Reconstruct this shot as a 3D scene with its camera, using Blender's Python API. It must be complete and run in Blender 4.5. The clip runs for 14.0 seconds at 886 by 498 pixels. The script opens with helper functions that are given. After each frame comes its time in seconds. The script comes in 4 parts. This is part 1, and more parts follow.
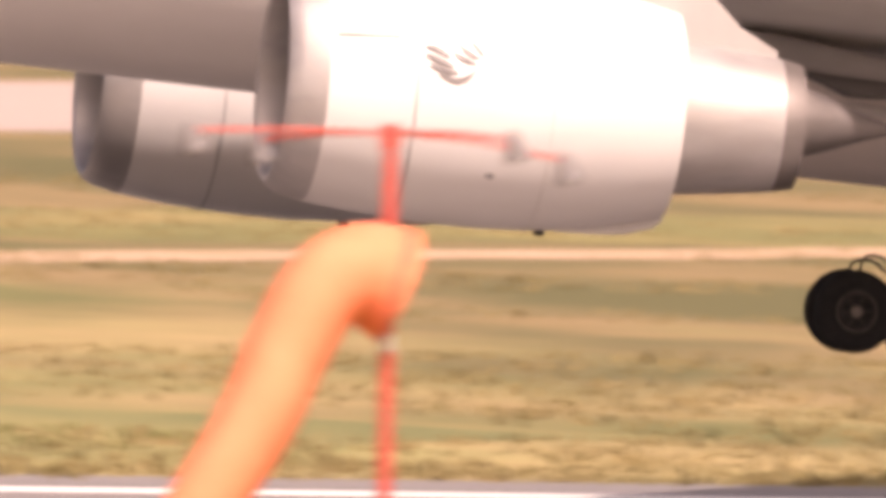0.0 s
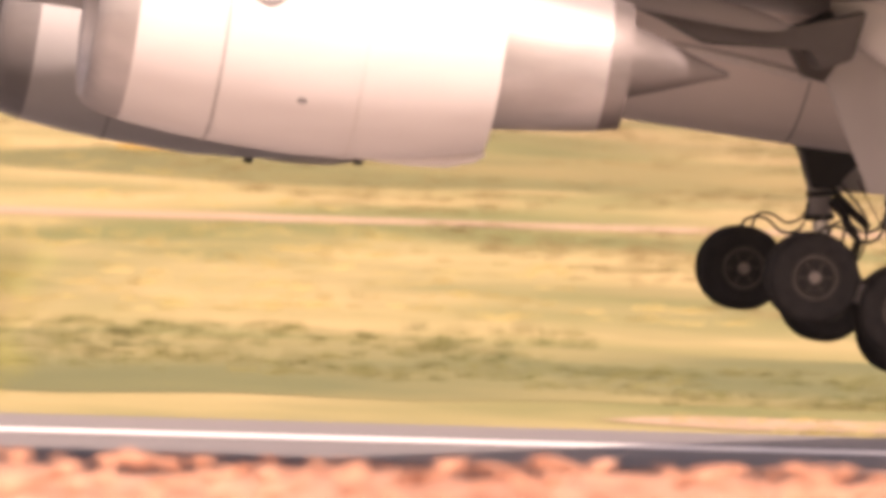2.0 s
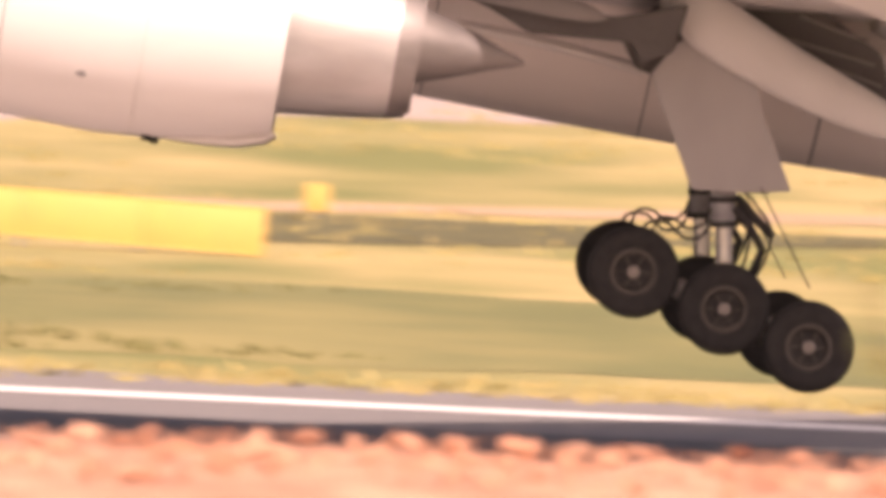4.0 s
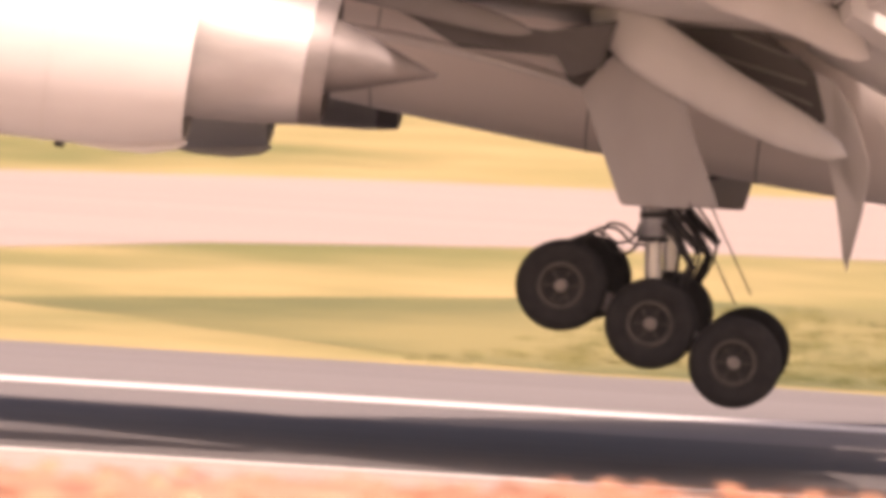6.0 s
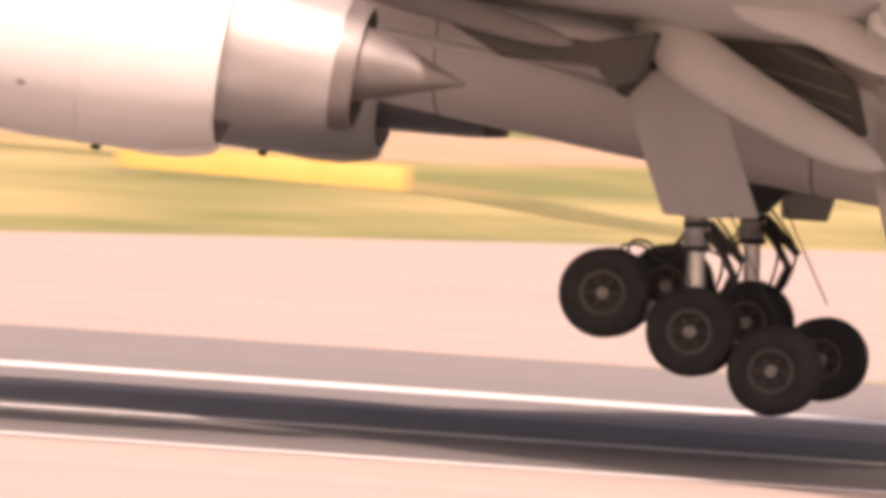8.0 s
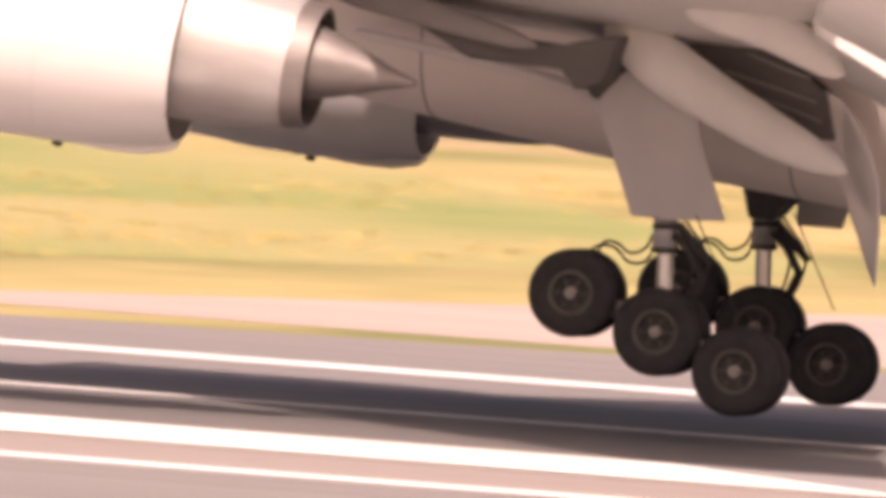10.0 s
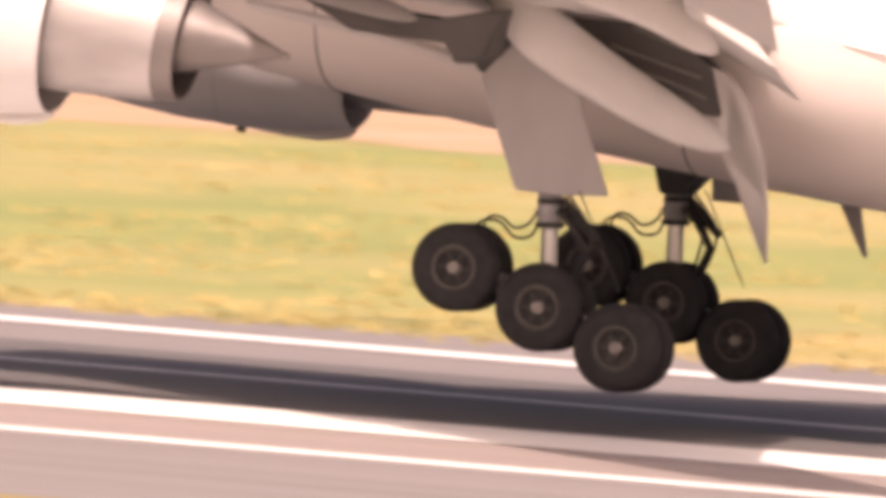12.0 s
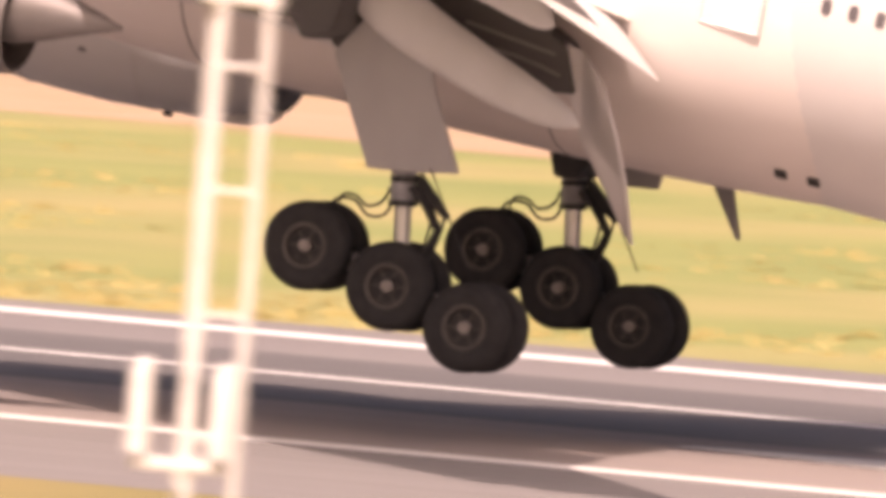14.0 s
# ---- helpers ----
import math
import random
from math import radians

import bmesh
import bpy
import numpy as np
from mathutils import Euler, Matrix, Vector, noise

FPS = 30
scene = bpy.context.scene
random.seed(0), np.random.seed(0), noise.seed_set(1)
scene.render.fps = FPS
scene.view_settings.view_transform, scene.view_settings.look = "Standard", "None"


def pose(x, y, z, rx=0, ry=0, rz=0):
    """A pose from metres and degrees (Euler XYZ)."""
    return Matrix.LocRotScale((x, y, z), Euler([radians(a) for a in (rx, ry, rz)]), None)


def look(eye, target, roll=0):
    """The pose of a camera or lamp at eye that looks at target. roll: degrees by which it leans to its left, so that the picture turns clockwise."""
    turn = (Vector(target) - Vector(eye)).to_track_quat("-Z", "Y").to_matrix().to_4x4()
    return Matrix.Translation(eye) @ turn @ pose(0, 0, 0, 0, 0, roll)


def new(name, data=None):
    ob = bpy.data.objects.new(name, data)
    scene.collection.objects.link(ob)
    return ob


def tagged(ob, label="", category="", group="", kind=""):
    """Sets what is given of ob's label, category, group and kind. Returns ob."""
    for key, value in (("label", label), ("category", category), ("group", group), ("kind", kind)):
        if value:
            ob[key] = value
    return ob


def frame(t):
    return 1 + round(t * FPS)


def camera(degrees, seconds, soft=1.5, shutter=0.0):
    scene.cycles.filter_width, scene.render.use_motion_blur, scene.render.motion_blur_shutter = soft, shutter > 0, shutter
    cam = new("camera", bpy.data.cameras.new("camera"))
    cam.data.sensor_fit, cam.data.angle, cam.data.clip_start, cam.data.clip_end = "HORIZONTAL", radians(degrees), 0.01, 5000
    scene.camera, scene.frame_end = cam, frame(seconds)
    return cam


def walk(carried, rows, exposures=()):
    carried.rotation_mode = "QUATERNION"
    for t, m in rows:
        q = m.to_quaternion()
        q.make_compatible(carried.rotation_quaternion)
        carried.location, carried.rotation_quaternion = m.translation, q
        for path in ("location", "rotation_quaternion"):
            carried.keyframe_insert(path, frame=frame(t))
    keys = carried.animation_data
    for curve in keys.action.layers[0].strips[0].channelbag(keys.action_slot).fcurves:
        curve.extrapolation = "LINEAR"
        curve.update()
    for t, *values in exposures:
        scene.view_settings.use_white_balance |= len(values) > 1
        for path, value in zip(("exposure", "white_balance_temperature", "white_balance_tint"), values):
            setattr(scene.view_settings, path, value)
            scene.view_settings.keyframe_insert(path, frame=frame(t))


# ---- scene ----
# Camera on a tripod on a bank beside the airfield; it pans after the landing aircraft.
cam = camera(2.15, 14.0, soft=5.5, shutter=0.6)
cam.data.dof.use_dof = True
cam.data.dof.focus_distance = 338.0
cam.data.dof.aperture_fstop = 4.6
EYE = (0.0, 0.0, 10.4)


def head(pan, tilt, roll):
    p, q = radians(pan), radians(tilt)
    way = Vector((math.sin(p) * math.cos(q), math.cos(p) * math.cos(q), math.sin(q)))
    return look(EYE, Vector(EYE) + 100 * way, roll)


CAM_ROWS = [
    (0, 9.0737, -1.0073, 1.046),
    (0.5, 8.0490, -1.0337, 1.167),
    (1, 7.0318, -1.0613, 1.333),
    (1.5, 6.0184, -1.1063, 1.518),
    (2, 5.0071, -1.1523, 1.733),
    (2.5, 3.9977, -1.1831, 1.967),
    (3, 2.9822, -1.2083, 2.204),
    (3.5, 1.9434, -1.2292, 2.450),
    (4.2, 0.4500, -1.2392, 2.773),
    (5, -1.3046, -1.2434, 3.043),
    (5.7, -2.8796, -1.2455, 3.256),
    (6.3, -4.2482, -1.2464, 3.428),
    (7, -5.8615, -1.2525, 3.550),
    (7.5, -7.0066, -1.2541, 3.602),
    (8.2, -8.5648, -1.2642, 3.680),
    (9, -10.3069, -1.2736, 3.771),
    (9.7, -11.8049, -1.2808, 3.851),
    (10.3, -13.0693, -1.2863, 3.920),
    (11, -14.5215, -1.2921, 4.012),
    (11.5, -15.5473, -1.2986, 4.100),
    (12, -16.5675, -1.3046, 4.200),
    (12.5, -17.5823, -1.3056, 4.300),
    (13, -18.5916, -1.2999, 4.400),
    (13.5, -19.5954, -1.2918, 4.500),
    (14, -20.5965, -1.2810, 4.573),
]
walk(cam, [(t, head(a, b, c)) for t, a, b, c in CAM_ROWS], exposures=[(0.0, 0.27, 7350, 33), (14.0, 0.27, 7350, 33)])

# ---- light ----
SUN_WAY = Vector((0.14, -0.62, 0.76)).normalized()
world = bpy.data.worlds.new("world")
scene.world = world
world.use_nodes = True
wn = world.node_tree
sky = wn.nodes.new("ShaderNodeTexSky")
sky.sky_type, sky.sun_disc = "NISHITA", False
sky.sun_elevation = math.asin(SUN_WAY.z)
sky.sun_rotation = math.atan2(SUN_WAY.x, SUN_WAY.y)
sky.dust_density, sky.ozone_density = 8.0, 0.0
wn.nodes["Background"].inputs["Strength"].default_value = 0.13
wn.links.new(sky.outputs[0], wn.nodes["Background"].inputs["Color"])
sun = new("sun", bpy.data.lights.new("sun", "SUN"))
sun.data.energy, sun.data.angle, sun.data.color = 4.6, radians(0.6), (1.0, 0.92, 0.82)
sun.matrix_world = look(SUN_WAY * 100, (0, 0, 0))


# ---- materials ----
def material(name, base, rough=0.6, metal=0.0, second=None, scale=2.0, stretch=(1, 1, 1), amount=0.5, bump=0.0, fine=40.0,
             third=None, third_scale=0.3, coat=0.0, obj=True, per_object=0.0):
    m = bpy.data.materials.new(name)
    m.use_nodes = True
    nt = m.node_tree
    b = nt.nodes["Principled BSDF"]
    b.inputs["Roughness"].default_value = rough
    b.inputs["Metallic"].default_value = metal
    b.inputs["Coat Weight"].default_value = coat
    co = nt.nodes.new("ShaderNodeTexCoord")
    mp = nt.nodes.new("ShaderNodeMapping")
    mp.inputs["Scale"].default_value = stretch
    nt.links.new(co.outputs["Object"], mp.inputs["Vector"])
    n1 = nt.nodes.new("ShaderNodeTexNoise")
    n1.inputs["Scale"].default_value, n1.inputs["Detail"].default_value = scale, 6
    nt.links.new(mp.outputs[0], n1.inputs["Vector"])
    ramp = nt.nodes.new("ShaderNodeValToRGB")
    ramp.color_ramp.elements[0].position, ramp.color_ramp.elements[1].position = 0.5 - amount / 2, 0.5 + amount / 2
    ramp.color_ramp.elements[0].color = (*base, 1)
    ramp.color_ramp.elements[1].color = (*(second or base), 1)
    nt.links.new(n1.outputs["Fac"], ramp.inputs["Fac"])
    out = ramp.outputs["Color"]
    if third:
        n2 = nt.nodes.new("ShaderNodeTexNoise")
        n2.inputs["Scale"].default_value, n2.inputs["Detail"].default_value = third_scale, 4
        nt.links.new(mp.outputs[0], n2.inputs["Vector"])
        r2 = nt.nodes.new("ShaderNodeValToRGB")
        r2.color_ramp.elements[0].position, r2.color_ramp.elements[1].position = 0.45, 0.62
        nt.links.new(n2.outputs["Fac"], r2.inputs["Fac"])
        mix = nt.nodes.new("ShaderNodeMix")
        mix.data_type = "RGBA"
        nt.links.new(r2.outputs["Color"], mix.inputs["Factor"])
        nt.links.new(out, mix.inputs["A"])
        mix.inputs["B"].default_value = (*third, 1)
        out = mix.outputs["Result"]
    if per_object:
        info = nt.nodes.new("ShaderNodeObjectInfo")
        hsv = nt.nodes.new("ShaderNodeHueSaturation")
        mr = nt.nodes.new("ShaderNodeMapRange")
        mr.inputs["To Min"].default_value, mr.inputs["To Max"].default_value = 1 - per_object, 1 + per_object
        nt.links.new(info.outputs["Random"], mr.inputs["Value"])
        nt.links.new(mr.outputs["Result"], hsv.inputs["Value"])
        nt.links.new(out, hsv.inputs["Color"])
        out = hsv.outputs["Color"]
    nt.links.new(out, b.inputs["Base Color"])
    if bump:
        n3 = nt.nodes.new("ShaderNodeTexNoise")
        n3.inputs["Scale"].default_value, n3.inputs["Detail"].default_value = fine, 5
        nt.links.new(mp.outputs[0], n3.inputs["Vector"])
        bp = nt.nodes.new("ShaderNodeBump")
        bp.inputs["Strength"].default_value, bp.inputs["Distance"].default_value = bump, 0.1
        nt.links.new(n3.outputs["Fac"], bp.inputs["Height"])
        nt.links.new(bp.outputs["Normal"], b.inputs["Normal"])
    return m


M_PAINT = material("aircraft white paint", (0.64, 0.61, 0.59), 0.42, 0.0, (0.57, 0.54, 0.52), 1.2, (0.4, 1, 1), 0.6, 0.03, 3.0)
M_COWL = material("grey white cowl paint", (0.67, 0.655, 0.645), 0.42, 0.0, (0.57, 0.55, 0.54), 1.5, (0.25, 1, 1), 0.7, 0.03, 3.0)
M_GREY = material("light grey wing paint", (0.64, 0.62, 0.60), 0.5, 0.0, (0.56, 0.54, 0.52), 1.4, (1, 1, 0.5), 0.6, 0.04, 4.0)
M_BELLY = material("warm white belly paint", (0.74, 0.68, 0.64), 0.45, 0.0, (0.63, 0.57, 0.53), 0.9, (0.35, 1, 1), 0.6, 0.03, 3.0)
M_METAL = material("bare metal", (0.52, 0.50, 0.49), 0.52, 0.6, (0.31, 0.295, 0.29), 2.5, (0.4, 1, 1), 0.6, 0.05, 8.0, (0.40, 0.375, 0.36), 1.1)
M_HOT = material("heat stained metal", (0.27, 0.245, 0.235), 0.55, 0.6, (0.12, 0.105, 0.10), 2.0, (0.5, 1, 1), 0.7, 0.08, 9.0)
M_DARK = material("dark cavity", (0.022, 0.021, 0.022), 0.8, 0.0, (0.04, 0.037, 0.036), 3.0, bump=0.2, fine=12)
M_RUBBER = material("tyre rubber", (0.027, 0.026, 0.027), 0.8, 0.0, (0.043, 0.041, 0.041), 5.0, bump=0.15, fine=30)
M_RUBBER.node_tree.nodes["Principled BSDF"].inputs["Specular IOR Level"].default_value = 0.15
M_RIM = material("dusty wheel rim", (0.095, 0.083, 0.075), 0.65, 0.1, (0.055, 0.049, 0.044), 6.0)
M_HUB = material("bright hub cap", (0.29, 0.26, 0.235), 0.5, 0.2, (0.21, 0.185, 0.17), 8.0)
M_CHROME = material("chrome strut", (0.78, 0.77, 0.76), 0.25, 0.7, (0.62, 0.6, 0.58), 3.0)
M_GEAR = material("grey gear paint", (0.36, 0.35, 0.35), 0.5, 0.1, (0.22, 0.21, 0.21), 4.0)
# grey darkened to stand for the wing's shade; the bay pipes share it
M_UNDERWING = material("dark grey for underwing shade and pipes", (0.19, 0.175, 0.17), 0.6, 0.0, (0.26, 0.24, 0.23), 1.5, (0.5, 1, 1), 0.6, 0.05, 6.0)
# shade of the wing root and the gear bay, held in a dark colour
M_RECESS_SHADE = material("dark grey recess shade", (0.075, 0.068, 0.066), 0.7, 0.0, (0.12, 0.11, 0.105), 1.6, (0.6, 1, 1), 0.6, 0.15, 8.0)
M_DOOR = material("mid grey door paint", (0.40, 0.38, 0.37), 0.5, 0.0, (0.33, 0.31, 0.30), 1.2, (1, 1, 0.5), 0.6, 0.04, 4.0)
M_GLASS = material("dark cabin glass", (0.10, 0.09, 0.095), 0.15, 0.0)
M_MARK = material("grey painted mark", (0.14, 0.13, 0.13), 0.5, 0.0, (0.18, 0.17, 0.17), 4.0)
M_ORANGE = material("orange windsock cloth", (0.80, 0.20, 0.095), 0.8, 0.0, (0.84, 0.26, 0.135), 2.0, bump=0.15, fine=9)
M_RED = material("faded red paint", (0.55, 0.075, 0.05), 0.55, 0.0, (0.46, 0.09, 0.07), 4.0, bump=0.05)
M_WHITE = material("white paint", (0.70, 0.68, 0.66), 0.5, 0.0, (0.58, 0.555, 0.53), 4.0, bump=0.05)
M_YELLOW = material("yellow sign paint", (0.60, 0.41, 0.11), 0.55, 0.0, (0.55, 0.37, 0.11), 2.0)
M_GRASS = material("dry airfield grass", (0.275, 0.245, 0.088), 0.95, 0.0, (0.45, 0.34, 0.152), 0.9, (0.26, 0.085, 1), 0.55, 0.5, 10.0, (0.17, 0.175, 0.055), 0.28)
M_GREEN = material("green airfield grass", (0.18, 0.22, 0.068), 0.95, 0.0, (0.27, 0.275, 0.092), 0.9, (0.20, 0.075, 1), 0.55, 0.5, 10.0, (0.33, 0.285, 0.118), 0.28)
M_OLIVE = material("olive grass", (0.13, 0.13, 0.045), 0.95, 0.0, (0.20, 0.18, 0.06), 0.9, (0.26, 0.085, 1), 0.55, 0.5, 10.0, (0.27, 0.21, 0.08), 0.28)


def fade_along_x(m, tint, x0, x1):
    """The ground's growth changes from x0 to x1: blend to another grass, ragged by noise."""
    nt = m.node_tree
    b = nt.nodes["Principled BSDF"]
    was = b.inputs["Base Color"].links[0].from_socket
    co = nt.nodes.new("ShaderNodeTexCoord")
    sep = nt.nodes.new("ShaderNodeSeparateXYZ")
    nt.links.new(co.outputs["Object"], sep.inputs[0])
    mp = nt.nodes.new("ShaderNodeMapping")
    mp.inputs["Scale"].default_value = (0.12, 0.03, 1)
    nt.links.new(co.outputs["Object"], mp.inputs["Vector"])
    nz = nt.nodes.new("ShaderNodeTexNoise")
    nz.inputs["Scale"].default_value, nz.inputs["Detail"].default_value = 1.0, 5
    nt.links.new(mp.outputs[0], nz.inputs["Vector"])
    mul = nt.nodes.new("ShaderNodeMath")
    mul.operation = "MULTIPLY_ADD"
    mul.inputs[1].default_value = 60.0
    nt.links.new(nz.outputs["Fac"], mul.inputs[0])
    nt.links.new(sep.outputs["X"], mul.inputs[2])
    mr = nt.nodes.new("ShaderNodeMapRange")
    mr.inputs["From Min"].default_value, mr.inputs["From Max"].default_value = x0 + 30, x1 + 30
    nt.links.new(mul.outputs[0], mr.inputs["Value"])
    hsv = nt.nodes.new("ShaderNodeMix")
    hsv.data_type, hsv.blend_type = "RGBA", "MULTIPLY"
    nt.links.new(mr.outputs["Result"], hsv.inputs["Factor"])
    nt.links.new(was, hsv.inputs["A"])
    hsv.inputs["B"].default_value = (*tint, 1)
    nt.links.new(hsv.outputs["Result"], b.inputs["Base Color"])


fade_along_x(M_GRASS, (0.58, 0.53, 0.55), 48, 84)
M_BELT = material("lush olive grass", (0.105, 0.118, 0.042), 0.95, 0.0, (0.175, 0.17, 0.06), 0.9, (0.26, 0.085, 1), 0.55, 0.5, 10.0, (0.26, 0.225, 0.085), 0.28)
M_TUFT = material("grass blades", (0.30, 0.268, 0.098), 0.9, 0.0, (0.46, 0.36, 0.16), 0.25, (1, 1, 1), 0.4)
M_TUFT_BROWN = material("dry brown blades", (0.15, 0.125, 0.05), 0.9, 0.0, (0.24, 0.185, 0.085), 0.25, (1, 1, 1), 0.4)
M_BELT_TUFT = material("olive grass blades", (0.085, 0.10, 0.035), 0.9, 0.0, (0.21, 0.19, 0.07), 0.3, (1, 0.5, 1), 0.45)
M_SAND = material("bare sandy ground", (0.44, 0.31, 0.21), 0.95, 0.0, (0.36, 0.26, 0.15), 0.9, (0.30, 0.09, 1), 0.5, 0.5, 8.0)
M_SOIL = material("red clay soil", (0.50, 0.25, 0.155), 0.95, 0.0, (0.66, 0.39, 0.26), 1.6, (1, 1, 1), 0.5, 0.8, 9.0, (0.36, 0.17, 0.105), 0.7)
M_ASPH = material("runway asphalt", (0.17, 0.155, 0.15), 0.85, 0.0, (0.235, 0.215, 0.205), 1.0, (0.03, 0.5, 1), 0.6, 0.25, 20.0)
M_RUBBED = material("rubber darkened asphalt", (0.10, 0.092, 0.09), 0.8, 0.0, (0.15, 0.14, 0.135), 1.0, (0.02, 0.6, 1), 0.6, 0.2, 20.0)
M_CONC = material("pale concrete", (0.42, 0.34, 0.30), 0.9, 0.0, (0.35, 0.285, 0.25), 1.0, (0.04, 0.3, 1), 0.6, 0.2, 16.0)
M_PATCH = material("weathered pale asphalt", (0.29, 0.245, 0.225), 0.85, 0.0, (0.23, 0.195, 0.18), 1.0, (0.05, 0.3, 1), 0.6, 0.2, 16.0)
M_LINE = material("worn white runway paint", (0.80, 0.78, 0.75), 0.7, 0.0, (0.62, 0.59, 0.56), 1.0, (0.2, 2, 1), 0.6)
M_LEAF = material("yellow green leaves", (0.20, 0.225, 0.06), 0.7, 0.0, (0.34, 0.33, 0.10), 3.0)
M_STEM = material("woody stem", (0.17, 0.13, 0.07), 0.9, 0.0, (0.11, 0.09, 0.05), 6.0)
M_SHRUB = material("dark shrub", (0.065, 0.065, 0.03), 0.95, 0.0, (0.14, 0.125, 0.05), 0.5)


# ---- mesh helpers ----
def finish(name, bm, mat, smooth=True):
    me = bpy.data.meshes.new(name)
    bmesh.ops.recalc_face_normals(bm, faces=bm.faces)
    bm.to_mesh(me)
    bm.free()
    if smooth:
        me.shade_smooth()
        me.set_sharp_from_angle(angle=radians(35))
    me.materials.append(mat)
    return new(name, me)


def part(name, bm, mat, parent, label="", smooth=True):
    ob = finish(name, bm, mat, smooth)
    ob.parent = parent
    return tagged(ob, label)


def thing(name, label, category, group="", kind=""):
    return tagged(new(name), label, category, group, kind)


def add_box(bm, size, m=None, bevel=0.0):
    m = m or Matrix()
    r = bmesh.ops.create_cube(bm, size=1.0, matrix=m @ Matrix.Diagonal((*size, 1)))
    if bevel:
        edges = list({e for v in r["verts"] for e in v.link_edges})
        bmesh.ops.bevel(bm, geom=edges, offset=bevel, segments=2, affect="EDGES", profile=0.5)
    return bm


def add_tube(bm, pts, radius, n=10, cap=True):
    pts = [Vector(p) for p in pts]
    radii = radius if isinstance(radius, (list, tuple)) else [radius] * len(pts)
    rings = []
    ref = Vector((0, 0, 1))
    for i, p in enumerate(pts):
        d = (pts[min(i + 1, len(pts) - 1)] - pts[max(i - 1, 0)]).normalized()
        a = d.cross(ref if abs(d.dot(ref)) < 0.95 else Vector((0, 1, 0))).normalized()
        b = d.cross(a)
        rings.append([bm.verts.new(p + radii[i] * (math.cos(k * math.tau / n) * a + math.sin(k * math.tau / n) * b)) for k in range(n)])
    for r0, r1 in zip(rings, rings[1:]):
        for k in range(n):
            bm.faces.new((r0[k], r0[(k + 1) % n], r1[(k + 1) % n], r1[k]))
    if cap:
        bm.faces.new(rings[0])
        bm.faces.new(rings[-1])
    return bm


def add_lathe(bm, profile, m, n=48, close=False):
    """profile: (s along the axis x, radius)."""
    rings = []
    for s, r in profile:
        rings.append([bm.verts.new(m @ Vector((s, r * math.cos(k * math.tau / n), r * math.sin(k * math.tau / n)))) for k in range(n)])
    pairs = list(zip(rings, rings[1:])) + ([(rings[-1], rings[0])] if close else [])
    for r0, r1 in pairs:
        for k in range(n):
            bm.faces.new((r0[k], r0[(k + 1) % n], r1[(k + 1) % n], r1[k]))
    return bm


def add_plate(bm, outline, thick, m=None):
    """outline in x, z; thickness along y."""
    m = m or Matrix()
    a = [bm.verts.new(m @ Vector((x, -thick / 2, z))) for x, z in outline]
    b = [bm.verts.new(m @ Vector((x, thick / 2, z))) for x, z in outline]
    bm.faces.new(a)
    bm.faces.new(b[::-1])
    for i in range(len(a)):
        j = (i + 1) % len(a)
        bm.faces.new((a[i], a[j], b[j], b[i]))
    bmesh.ops.bevel(bm, geom=list(bm.edges), offset=min(thick * 0.3, 0.03), segments=2, affect="EDGES")
    return bm


def add_loft(bm, sections, cap=True):
    rings = [[bm.verts.new(p) for p in s] for s in sections]
    n = len(rings[0])
    for r0, r1 in zip(rings, rings[1:]):
        for k in range(n):
            bm.faces.new((r0[k], r0[(k + 1) % n], r1[(k + 1) % n], r1[k]))
    if cap:
        bm.faces.new(rings[0])
        bm.faces.new(rings[-1])
    return bm


def spline(pts, steps=6):
    """Smooth run of points through pts."""
    pts = [Vector(p) for p in pts]
    out = []
    for i in range(len(pts) - 1):
        p0, p1, p2, p3 = pts[max(i - 1, 0)], pts[i], pts[i + 1], pts[min(i + 2, len(pts) - 1)]
        for k in range(steps):
            t = k / steps
            out.append(0.5 * (2 * p1 + (p2 - p0) * t + (2 * p0 - 5 * p1 + 4 * p2 - p3) * t * t + (3 * p1 - p0 - 3 * p2 + p3) * t ** 3))
    return out + [pts[-1]]


# ---- the airfield ----
def sheet(name, xs, ys, mat, z, label="", kind="structure"):
    """A flat sheet between x-wise polylines: list of (x, y_near, y_far)."""
    bm = bmesh.new()
    fine = []
    for (x0, a0, b0), (x1, a1, b1) in zip(xs, xs[1:]):
        n = max(1, int(abs(x1 - x0) / 12))
        fine += [(x0 + (x1 - x0) * k / n, a0 + (a1 - a0) * k / n, b0 + (b1 - b0) * k / n) for k in range(n)]
    xs = fine + [xs[-1]]
    near = [bm.verts.new((x, a, z)) for x, a, b in xs]
    far = [bm.verts.new((x, b, z)) for x, a, b in xs]
    for i in range(len(xs) - 1):
        bm.faces.new((near[i], near[i + 1], far[i + 1], far[i]))
    ob = finish(name, bm, mat, False)
    return tagged(ob, label, "ground", "", kind)


def wavy(x0, x1, ya, yb, amp, seed, step=1.5):
    rows, n = [], max(2, int((x1 - x0) / step))
    for i in range(n + 1):
        x = x0 + (x1 - x0) * i / n
        taper = min(1.0, 10 * i / n + 0.02, 10 * (1 - i / n) + 0.02)
        rows.append((x, ya(x) + amp * (noise.noise((x * 0.07, seed, 0)) + 0.6 * noise.noise((x * 0.31, seed, 5))) + (1 - taper) * (yb(x) - ya(x)) * 0.5,
                     yb(x) + amp * (noise.noise((x * 0.07, seed + 7.3, 0)) + 0.6 * noise.noise((x * 0.31, seed, 9))) - (1 - taper) * (yb(x) - ya(x)) * 0.5))
    return rows


